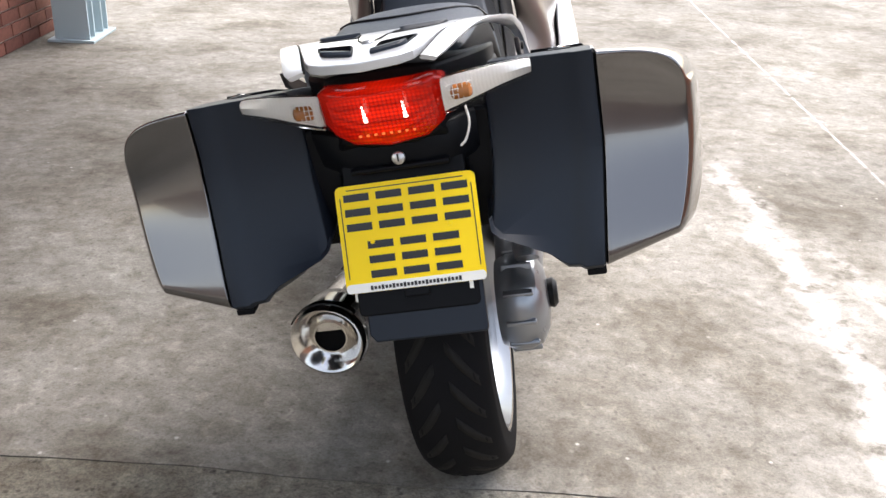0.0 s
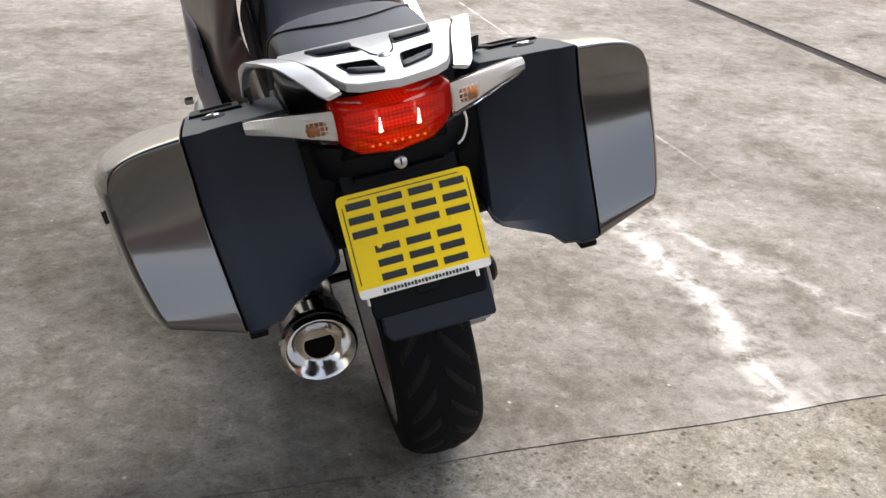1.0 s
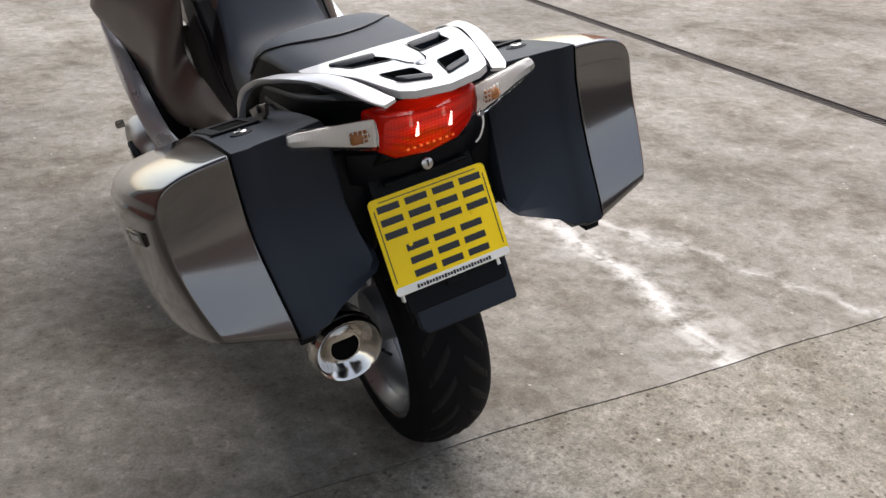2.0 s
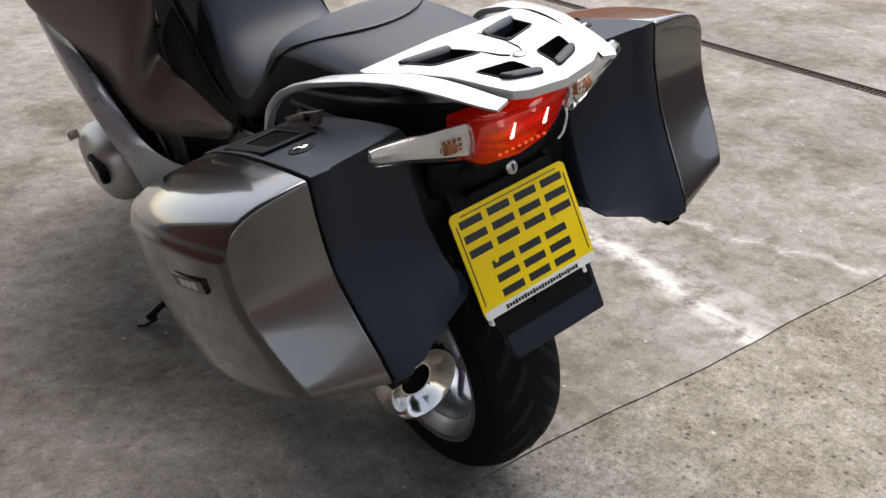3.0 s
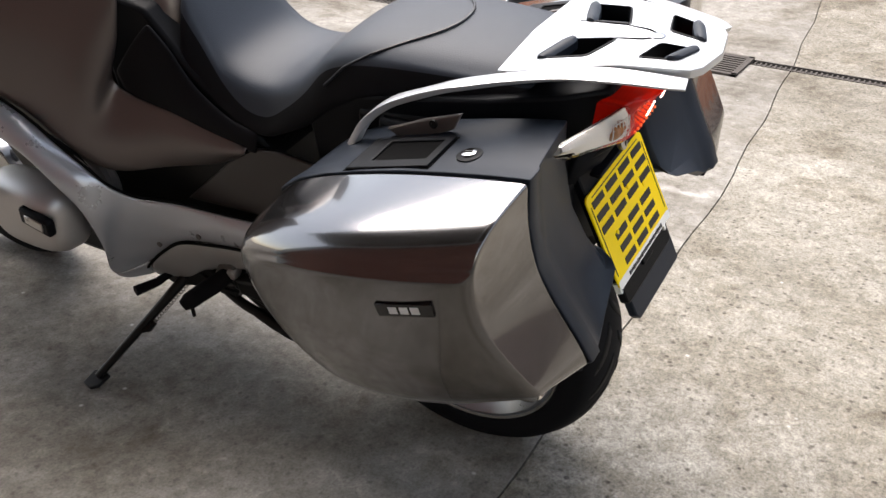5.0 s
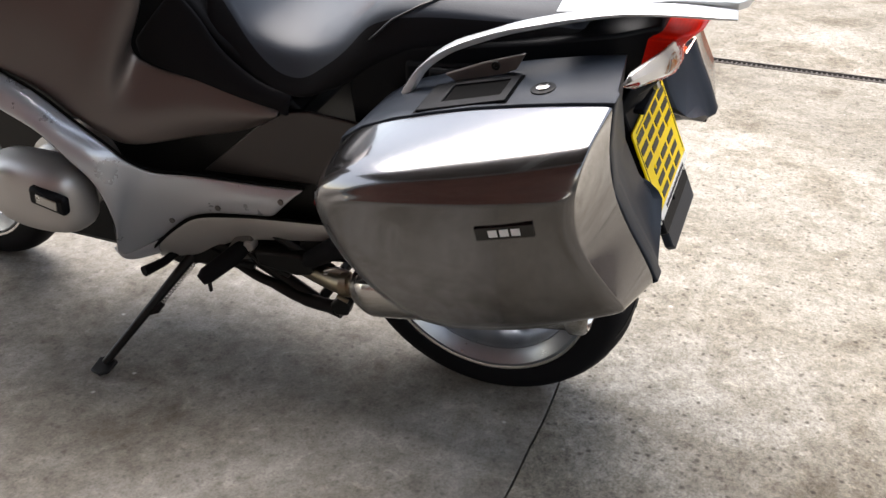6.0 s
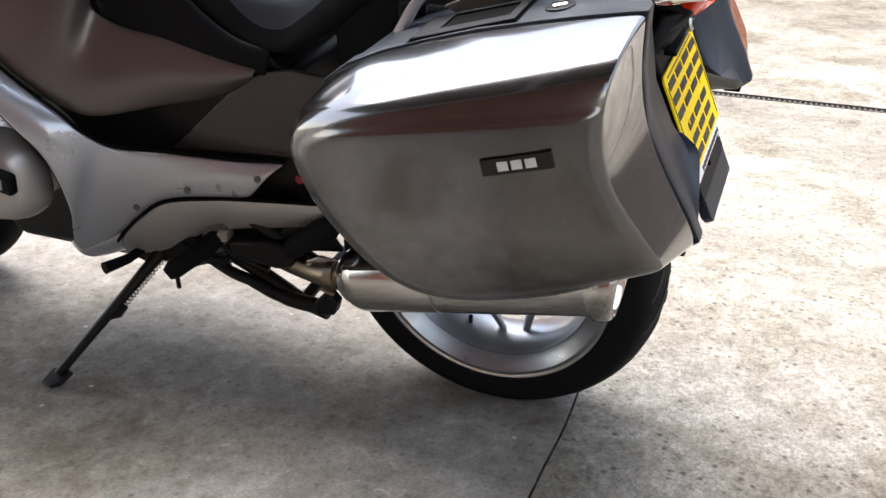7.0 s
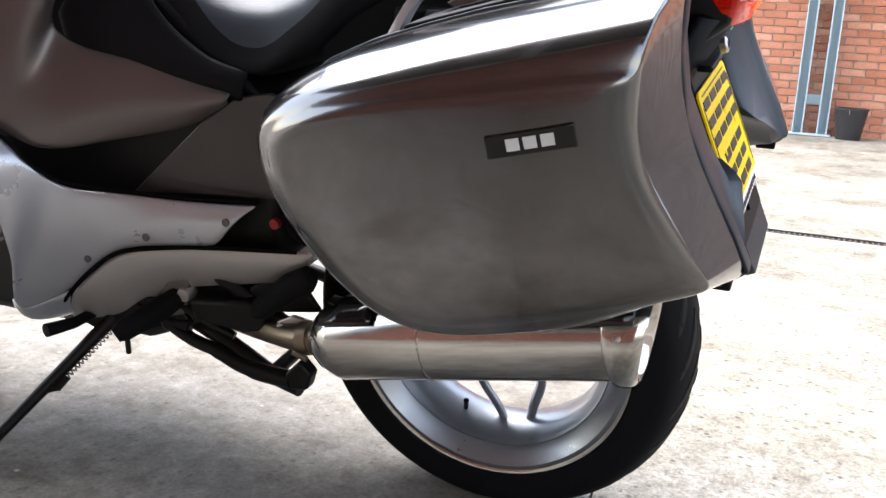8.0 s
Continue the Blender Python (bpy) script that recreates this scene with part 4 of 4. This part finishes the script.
for x, y in ((-0.032, 0.04), (0.015, 0.033), (-0.062, -0.006), (0.066, 0.008)):
    part("screw_cap", on_plate(lathe([(0, 0.001), (0.0045, 0.001), (0.004, 0.003), (0, 0.0035)], (x, y, 0), (0, 0, 1), 12)), plate_yellow if y < 0.035 else ink, number)

carrier = new("plate_carrier")
carrier.parent = bike
tagged(carrier, "black plastic mudguard and plate carrier")
part("backing", on_plate(slab(rounded(0.2, 0.25, 0.01), "z", -0.02, -0.004)), black_plastic, carrier, bevel=0.003)
part("flap", on_plate(slab([(-0.088, -0.06), (0.106, -0.06), (0.106, -0.164), (0.102, -0.168), (-0.078, -0.168), (-0.088, -0.155)], "z", -0.022, -0.006)), navy_plastic, carrier, "blue-black mud flap", bevel=0.003)
part("flap_tab", on_plate(block(0.0, -0.093, -0.003, 0.04, 0.014, 0.008)), black_plastic, carrier, bevel=0.002)
part("white_tag", on_plate(block(0.088, -0.092, -0.004, 0.006, 0.012, 0.006)), plate_white, carrier, smooth=False)
part("clip", on_plate(block(-0.1, -0.09, -0.012, 0.008, 0.02, 0.012)), plate_white, carrier, "pale clip", bevel=0.002)
part("upper_panel", skin([[(-0.13, -0.19, 0.80), (-0.05, -0.215, 0.785), (0.05, -0.215, 0.785), (0.13, -0.19, 0.80)], [(-0.125, -0.16, 0.72), (-0.05, -0.17, 0.705), (0.05, -0.17, 0.705), (0.125, -0.16, 0.72)], [(-0.1, -0.15, 0.6), (-0.05, -0.19, 0.6), (0.05, -0.19, 0.6), (0.1, -0.15, 0.6)]], closed=False, cap=False), black_plastic, carrier, thick=0.012)
part("ledge", block(0.0, -0.196, 0.729, 0.16, 0.02, 0.008), black_plastic, carrier, bevel=0.003)
kl = part("key_lock", lathe([(0, 0), (0.0105, 0), (0.0105, 0.008), (0.008, 0.01), (0, 0.01)], (0.002, -0.203, 0.744), (0, -1, 0.3), 24), steel, carrier, "steel seat lock")
part("key_slot", block(0.002, -0.2135, 0.7475, 0.0025, 0.002, 0.012), ink, kl, smooth=False)
part("mudguard", skin([[(x, WHEEL_Y + (0.345 - 0.03 * (x / 0.1) ** 2) * math.cos(a), WHEEL_Z + (0.345 - 0.03 * (x / 0.1) ** 2) * math.sin(a)) for x in (-0.095, -0.07, -0.035, 0, 0.035, 0.07, 0.095)] for a in (radians(60 + 10 * k) for k in range(9))], closed=False, cap=False), black_plastic, carrier, thick=0.005)
part("reflex_arc", tube(smooth_path([(0.118, -0.20, 0.81), (0.121, -0.205, 0.785), (0.112, -0.205, 0.76), (0.102, -0.203, 0.75)], 4), 0.002, 8), plate_white, carrier, "pale plastic strip")
for s in (-1, 1):
    part("inner_guard", skin([[(s * 0.1, y, 0.80), (s * 0.165, y, 0.80), (s * 0.165, y, zl), (s * 0.1, y, zl)] for y, zl in ((-0.172, 0.60), (-0.02, 0.57), (0.15, 0.56))]), black_plastic, carrier, bevel=0.008)
part("subframe_shroud", skin([[(x * 0.152, y, z) for x in (-1, 1)] + [(x * 0.13, y + 0.02, zl) for x in (1, -1)] for y, z, zl in ((-0.15, 0.80, 0.61), (0.0, 0.82, 0.58), (0.2, 0.80, 0.55))]), black_plastic, bike, "black shroud between the side cases", bevel=0.01)


# ---- seats ----
def seat_ring(y, zt, hw, zs, hw2, zb):
    half = [(0, zt), (hw * 0.45, zt - 0.002), (hw * 0.8, zt - 0.009), (hw * 0.96, zt - 0.022), (hw * 1.03, zs), (hw2, (zs + zb) / 2), (hw2, zb)]
    return [(x, y, z) for x, z in half] + [(-x, y, z) for x, z in half[:0:-1]]


def two_tone(bm, low):
    """The second material on the faces of the flanks."""
    bm.faces.ensure_lookup_table()
    for f in bm.faces:
        if f.calc_center_median().z < low(f.calc_center_median().y):
            f.material_index = 1
    return bm


SEAT = [(-0.11, 0.893, 0.105, 0.875, 0.12, 0.84), (-0.09, 0.905, 0.118, 0.885, 0.128, 0.84), (0.0, 0.912, 0.13, 0.887, 0.138, 0.83), (0.12, 0.914, 0.135, 0.886, 0.145, 0.81), (0.19, 0.911, 0.135, 0.88, 0.15, 0.79), (0.24, 0.9, 0.133, 0.868, 0.152, 0.77), (0.275, 0.88, 0.132, 0.852, 0.152, 0.75),
        (0.305, 0.85, 0.133, 0.812, 0.153, 0.73), (0.34, 0.822, 0.137, 0.78, 0.154, 0.71), (0.37, 0.808, 0.139, 0.757, 0.155, 0.70), (0.405, 0.796, 0.139, 0.729, 0.156, 0.685), (0.435, 0.795, 0.139, 0.728, 0.156, 0.685), (0.465, 0.796, 0.137, 0.735, 0.155, 0.685), (0.5, 0.806, 0.132, 0.766, 0.152, 0.69), (0.53, 0.824, 0.122, 0.80, 0.15, 0.70), (0.555, 0.856, 0.112, 0.836, 0.148, 0.70), (0.585, 0.905, 0.105, 0.88, 0.148, 0.71), (0.62, 0.965, 0.1, 0.93, 0.15, 0.72)]
part("seat", two_tone(skin([seat_ring(*r) for r in SEAT]), lambda y: np.interp(y, [q[0] for q in SEAT], [q[3] for q in SEAT]) - 0.004), [vinyl, vinyl_black], bike, "dark grey vinyl dual seat", subsurf=2)
pipe = []
for k in range(31):
    x = -0.13 + 0.26 * k / 30
    y = 0.066 + 0.105 * (abs(x) / 0.13) ** 2.2
    pipe.append((x, y, np.interp(y, [q[0] for q in SEAT], [q[1] for q in SEAT]) + 0.001 - 0.021 * (abs(x) / 0.13) ** 3))
pipe = [(-0.148, 0.262, 0.828), (-0.142, 0.22, 0.866)] + pipe + [(0.142, 0.22, 0.866), (0.148, 0.262, 0.828)]
part("seat_seam", tube(pipe, 0.0022, 8), ink, bike)

# ---- fairing and flanks ----
def both(name, build, mat, label="", **kw):
    """The same part on either flank."""
    part(name, build(), mat, bike, label, **kw)
    part(name, mirror(build()), mat, bike, label, **kw)


both("knee_pad", lambda: ruled([(-0.15, 0.43, 0.70), (-0.152, 0.50, 0.72), (-0.15, 0.57, 0.77), (-0.148, 0.61, 0.83), (-0.15, 0.65, 0.88)], [(-0.154, 0.445, 0.655), (-0.16, 0.548, 0.682), (-0.164, 0.64, 0.705), (-0.166, 0.74, 0.722), (-0.165, 0.76, 0.77)], 5, (-0.008, 0, 0)), vinyl_black, "black knee pad", thick=0.008, subsurf=1)
both("side_panel", lambda: ruled([(-0.155, 0.46, 0.671), (-0.161, 0.548, 0.690), (-0.165, 0.63, 0.711), (-0.17, 0.72, 0.727), (-0.175, 0.762, 0.765), (-0.168, 0.715, 0.86), (-0.155, 0.71, 0.98), (-0.16, 0.88, 1.12)],
                                 [(-0.153, 0.47, 0.654), (-0.158, 0.548, 0.613), (-0.178, 0.66, 0.589), (-0.216, 0.765, 0.573), (-0.244, 0.812, 0.594), (-0.262, 0.875, 0.648), (-0.268, 0.965, 0.708), (-0.325, 1.2, 0.83)], 8, (-0.016, -0.004, 0.0)), graphite, "dark graphite painted side panel", thick=0.006, subsurf=1)
both("side_cover", lambda: slab([(0.525, 0.62), (0.672, 0.497), (0.40, 0.514), (0.28, 0.56), (0.25, 0.66), (0.40, 0.672), (0.455, 0.664)], "x", -0.156, -0.146), cover_paint, "dark triangular side cover", bevel=0.003)
both("lower_fairing", lambda: ruled([(-0.292, 1.2, 0.805), (-0.277, 1.06, 0.748), (-0.272, 0.94, 0.69), (-0.268, 0.87, 0.638), (-0.262, 0.805, 0.588), (-0.25, 0.775, 0.552), (-0.222, 0.742, 0.518), (-0.192, 0.666, 0.506), (-0.178, 0.535, 0.503), (-0.168, 0.425, 0.507)],
                                    [(-0.302, 1.19, 0.775), (-0.318, 1.04, 0.69), (-0.322, 0.915, 0.636), (-0.316, 0.86, 0.578), (-0.302, 0.826, 0.515), (-0.282, 0.828, 0.41), (-0.25, 0.872, 0.30), (-0.2, 0.80, 0.325), (-0.192, 0.69, 0.408), (-0.184, 0.50, 0.437)], 6, (-0.009, -0.006, 0.011)), light_silver, "silver lower fairing and belly panel", thick=0.006, subsurf=1)
both("fairing_liner", lambda: ruled([(-0.299, 1.19, 0.77), (-0.314, 1.044, 0.685), (-0.318, 0.92, 0.631), (-0.312, 0.866, 0.573), (-0.298, 0.832, 0.51), (-0.278, 0.835, 0.41), (-0.248, 0.878, 0.30)], [(-0.24, 1.25, 0.71), (-0.2, 1.1, 0.63), (-0.18, 1.0, 0.57), (-0.17, 0.95, 0.53), (-0.16, 0.92, 0.48), (-0.16, 0.92, 0.41), (-0.17, 0.95, 0.32)], 4), black_plastic, thick=0.005, subsurf=1)
both("belly_keel", lambda: ruled([(-0.2, 0.80, 0.325), (-0.222, 0.84, 0.308), (-0.245, 0.872, 0.302), (-0.235, 0.9, 0.31)], [(-0.16, 0.83, 0.262), (-0.165, 0.86, 0.252), (-0.172, 0.89, 0.25), (-0.175, 0.92, 0.262)], 4, (-0.012, 0, -0.01)), light_silver, "silver belly keel", thick=0.006, subsurf=1)
both("frame_cover", lambda: ruled([(-0.172, 0.33, 0.447), (-0.178, 0.50, 0.433), (-0.182, 0.58, 0.424), (-0.187, 0.682, 0.404), (-0.192, 0.745, 0.366), (-0.196, 0.80, 0.318)], [(-0.155, 0.36, 0.395), (-0.157, 0.42, 0.378), (-0.157, 0.6, 0.34), (-0.157, 0.68, 0.302), (-0.157, 0.741, 0.264), (-0.157, 0.85, 0.238)], 5, (-0.008, 0, 0)), grey_alloy, "satin grey alloy frame cover", thick=0.006, subsurf=1)
part("panel_seam", tube(smooth_path([(-0.18, 0.36, 0.446), (-0.189, 0.50, 0.436), (-0.193, 0.58, 0.427), (-0.198, 0.682, 0.407), (-0.203, 0.745, 0.368), (-0.206, 0.80, 0.318), (-0.19, 0.855, 0.262)], 5), 0.0035, 8), void_black, bike)
part("shut_line", tube(smooth_path([(-0.171, 0.425, 0.513), (-0.181, 0.535, 0.509), (-0.195, 0.666, 0.512), (-0.225, 0.742, 0.524), (-0.253, 0.775, 0.558), (-0.265, 0.803, 0.594), (-0.271, 0.868, 0.644), (-0.275, 0.938, 0.696), (-0.28, 1.06, 0.754)], 5), 0.003, 8), void_black, bike)
for x, y, z in ((-0.1945, 0.625, 0.44), (-0.1872, 0.474, 0.481), (-0.2035, 0.745, 0.39)):
    part("panel_bolt", lathe([(0, 0), (0.006, 0), (0.0065, 0.004), (0.003, 0.0045), (0.0, 0.003)], (x, y, z), (-1, 0, 0), 14), cast_grey, bike)

part("inner_frame_cover", slab([(0.42, 0.66), (0.80, 0.69), (0.80, 0.93), (0.66, 0.9), (0.58, 0.80), (0.46, 0.70)], "x", -0.146, 0.146), black_plastic, bike, "black inner cover", bevel=0.01)

# inner body: tank, engine and frame
part("tank", skin([[(x * w, y, z) for x, z in ((-1, zl), (-0.95, zl + 0.6 * (zt - zl)), (-0.6, zt - 0.015), (0, zt), (0.6, zt - 0.015), (0.95, zl + 0.6 * (zt - zl)), (1, zl))] for y, w, zl, zt in ((0.6, 0.13, 0.7, 0.93), (0.68, 0.14, 0.7, 1.02), (0.85, 0.145, 0.7, 1.06), (1.05, 0.15, 0.7, 1.07), (1.2, 0.14, 0.7, 1.05))]), graphite, bike, "dark graphite fuel tank", subsurf=1)
part("engine_core", slab([(0.42, 0.66), (1.2, 0.72), (1.3, 0.5), (1.15, 0.22), (0.7, 0.22), (0.5, 0.30), (0.4, 0.42)], "x", -0.145, 0.145), dark_metal, bike, "dark engine and frame", bevel=0.02)
part("cockpit", skin([[(x * w, y, z) for x, z in ((-1, 0.75), (-1, 1.0), (-0.7, zt), (0.7, zt), (1, 1.0), (1, 0.75))] for y, w, zt in ((1.12, 0.26, 1.1), (1.25, 0.3, 1.2), (1.5, 0.3, 1.18), (1.75, 0.2, 1.0), (1.85, 0.1, 0.9))]), graphite, bike, "dark front fairing", subsurf=1)
for s in (-1, 1):
    cyl = new("cylinder")
    cyl.parent = bike
    tagged(cyl, "horizontal engine cylinder with a grey cover")
    part("barrel", lathe([(0.07, 0)] + [(0.075 if k % 2 else 0.088, 0.012 * k + 0.006 * j) for k in range(1, 10) for j in (0, 1)] + [(0.06, 0.13)], (s * 0.12, 0.98, 0.47), (s, 0, 0), 32), grey_alloy, cyl)
    part("valve_cover", skin([[(s * x, 0.98 + a * w, 0.475 + b * h) for a, b in ((-1, -0.5), (-0.75, -1), (0.75, -1), (1, -0.5), (1, 0.5), (0.75, 1), (-0.75, 1), (-1, 0.5))] for x, w, h in ((0.24, 0.12, 0.085), (0.3, 0.125, 0.09), (0.335, 0.115, 0.08), (0.355, 0.085, 0.055))]), grey_alloy, cyl, "satin grey valve cover", subsurf=2)
    part("plug_cover", block(s * 0.352, 0.905, 0.50, 0.02, 0.085, 0.04, Matrix.Rotation(radians(12), 4, "X")), black_plastic, cyl, bevel=0.006)
    part("plug_recess", block(s * 0.362, 0.905, 0.50, 0.004, 0.05, 0.022, Matrix.Rotation(radians(12), 4, "X")), steel, cyl, bevel=0.002)
    part("head_bolt", lathe([(0, 0), (0.011, 0), (0.011, 0.02), (0.006, 0.024), (0, 0.024)], (s * 0.345, 1.03, 0.548), (s, 0, 0), 6), steel, cyl)

# ---- stands, pegs and brackets ----
stand = new("side_stand")
stand.parent = bike
tagged(stand, "black side stand with a return spring")
A, B = Vector((-0.155, 0.757, 0.262)), Vector((-0.375, 0.884, 0.09))
part("leg", tube([A, A.lerp(B, 0.3), B], [0.013, 0.011, 0.009], 12), dark_metal, stand)
part("foot", skin([[(B.x + dx, B.y + dy, B.z + dz) for dx, dy in ((-0.035, -0.01), (-0.028, 0.02), (0.012, 0.026), (0.026, 0.005), (0.016, -0.022), (-0.02, -0.024))] for dz in (-0.008, 0.0)]), dark_metal, stand, bevel=0.003)
side_dir = (B - A).normalized()
off = Vector((0.008, -0.018, 0.0))
spring = []
for k in range(120):
    t = k / 119
    c = A.lerp(B, 0.05 + 0.4 * t) + off
    u = side_dir.orthogonal().normalized()
    v = side_dir.cross(u)
    a = t * 2 * math.pi * 15
    spring.append(c + (u * math.cos(a) + v * math.sin(a)) * 0.0045)
part("spring", tube(spring, 0.0013, 5), cast_grey, stand, "dull steel return spring")
part("spring_lug", tube([A.lerp(B, 0.45) + off, A.lerp(B, 0.52) + off, A.lerp(B, 0.55)], [0.007, 0.009, 0.006], 8), dark_metal, stand)
part("pivot_bracket", slab([(0.64, 0.31), (0.70, 0.33), (0.80, 0.275), (0.83, 0.245), (0.79, 0.232), (0.73, 0.25), (0.68, 0.255)], "x", -0.165, -0.135), dark_metal, bike, bevel=0.004)
part("gear_pedal", tube([(-0.15, 0.79, 0.268), (-0.2, 0.805, 0.262), (-0.25, 0.82, 0.268)], [0.008, 0.01, 0.012], 10), rubber, bike, "black rubber gear pedal")
peg = part("foot_peg", tube([(-0.16, 0.595, 0.335), (-0.195, 0.615, 0.32), (-0.25, 0.65, 0.3), (-0.262, 0.658, 0.294)], [0.016, 0.02, 0.0185, 0.012], 12, flat=0.75), rubber, bike, "black rubber foot peg")
part("peg_feeler", tube([(-0.247, 0.648, 0.29), (-0.247, 0.65, 0.258)], 0.0045, 8), dark_metal, peg)
part("peg_bracket", slab([(0.575, 0.372), (0.60, 0.378), (0.625, 0.345), (0.648, 0.31), (0.62, 0.292), (0.592, 0.30), (0.58, 0.33)], "x", -0.172, -0.15), cast_grey, bike, "dull grey cast peg bracket", bevel=0.004)
centre = new("centre_stand")
centre.parent = bike
tagged(centre, "folded black centre stand")
for s in (-1, 1):
    part("stand_leg", tube(smooth_path([(s * 0.13, 0.62, 0.275), (s * 0.15, 0.52, 0.25), (s * 0.155, 0.44, 0.212), (s * 0.16, 0.385, 0.2)], 4), 0.014, 10), dark_metal, centre)
part("foot_lever", tube(smooth_path([(-0.16, 0.625, 0.266), (-0.166, 0.58, 0.252), (-0.168, 0.533, 0.243), (-0.168, 0.49, 0.226), (-0.168, 0.44, 0.219), (-0.168, 0.395, 0.218)], 4), [0.011] * 8 + [0.013] * 6 + [0.015] * 7, 10), dark_metal, centre)
part("foot_plate", slab([(0.402, 0.232), (0.372, 0.262), (0.352, 0.24), (0.362, 0.212), (0.392, 0.206)], "x", -0.18, -0.155), dark_metal, centre, bevel=0.004)
part("pivot_lug", slab([(0.655, 0.3), (0.61, 0.315), (0.585, 0.285), (0.6, 0.255), (0.645, 0.262)], "x", -0.168, -0.146), dark_metal, centre, bevel=0.004)
part("cross_bar", tube([(-0.16, 0.44, 0.215), (0.16, 0.44, 0.215)], 0.012, 10), dark_metal, centre)
part("passenger_peg_bracket", skin([[(x, y, z) for y, z in ((0.57, 0.335), (0.46, 0.35), (0.42, 0.335), (0.43, 0.305), (0.47, 0.295), (0.56, 0.30))] for x in (-0.185, -0.15)]), dark_metal, bike, bevel=0.006)
part("passenger_peg", tube([(-0.165, 0.46, 0.325), (-0.178, 0.43, 0.345), (-0.19, 0.37, 0.392), (-0.194, 0.335, 0.412), (-0.194, 0.325, 0.417)], [0.014, 0.02, 0.024, 0.022, 0.014], 14, flat=0.8), rubber, bike, "folded passenger foot peg")
part("rear_brace", tube([(-0.16, 0.56, 0.40), (-0.15, 0.4, 0.30)], 0.013, 10), dark_metal, bike)
part("link_rod", tube(smooth_path([(-0.165, 0.62, 0.325), (-0.17, 0.56, 0.30), (-0.165, 0.50, 0.275)], 4), 0.007, 8), dark_metal, bike)
part("brake_hose", tube(smooth_path([(-0.14, 0.40, 0.50), (-0.15, 0.38, 0.46), (-0.135, 0.33, 0.44), (-0.12, 0.25, 0.45)], 5), 0.006, 8), rubber, bike)
part("red_plug", tube([(-0.155, 0.405, 0.478), (-0.165, 0.405, 0.478)], 0.008, 10), red_plastic, bike)
part("swing_arm_plate", slab([(0.22, 0.40), (0.30, 0.425), (0.33, 0.40), (0.26, 0.37), (0.20, 0.375)], "x", -0.125, -0.115), steel, bike, "bare steel bracket", bevel=0.002)
part("peg_hanger", slab([(0.47, 0.36), (0.43, 0.385), (0.36, 0.37), (0.34, 0.34), (0.40, 0.33), (0.45, 0.325)], "x", -0.158, -0.146), dark_metal, bike, bevel=0.004)
part("exhaust_bracket", slab([(0.40, 0.33), (0.37, 0.345), (0.335, 0.34), (0.345, 0.315), (0.385, 0.31)], "x", -0.19, -0.182), steel, bike, "bare steel exhaust bracket", bevel=0.002)
for y, z in ((0.39, 0.325), (0.355, 0.33)):
    part("bracket_bolt", lathe([(0, 0), (0.007, 0), (0.007, 0.005), (0.003, 0.006), (0, 0.006)], (-0.19, y, z), (-1, 0, 0), 6), grey_alloy, bike)
part("peg_pivot", lathe([(0, -0.012), (0.011, -0.012), (0.013, -0.006), (0.013, 0.006), (0.011, 0.012), (0, 0.012)], (-0.165, 0.585, 0.338), (-1, 0, 0), 16), grey_alloy, bike)
part("stand_switch_wire", tube(smooth_path([(-0.15, 0.72, 0.29), (-0.168, 0.68, 0.30), (-0.17, 0.62, 0.285), (-0.165, 0.56, 0.295), (-0.16, 0.5, 0.33)], 5), 0.003, 6), rubber, bike)
part("peg_spring", tube([(-0.168, 0.605, 0.318), (-0.17, 0.58, 0.31), (-0.17, 0.565, 0.292)], 0.006, 8), dark_metal, bike)
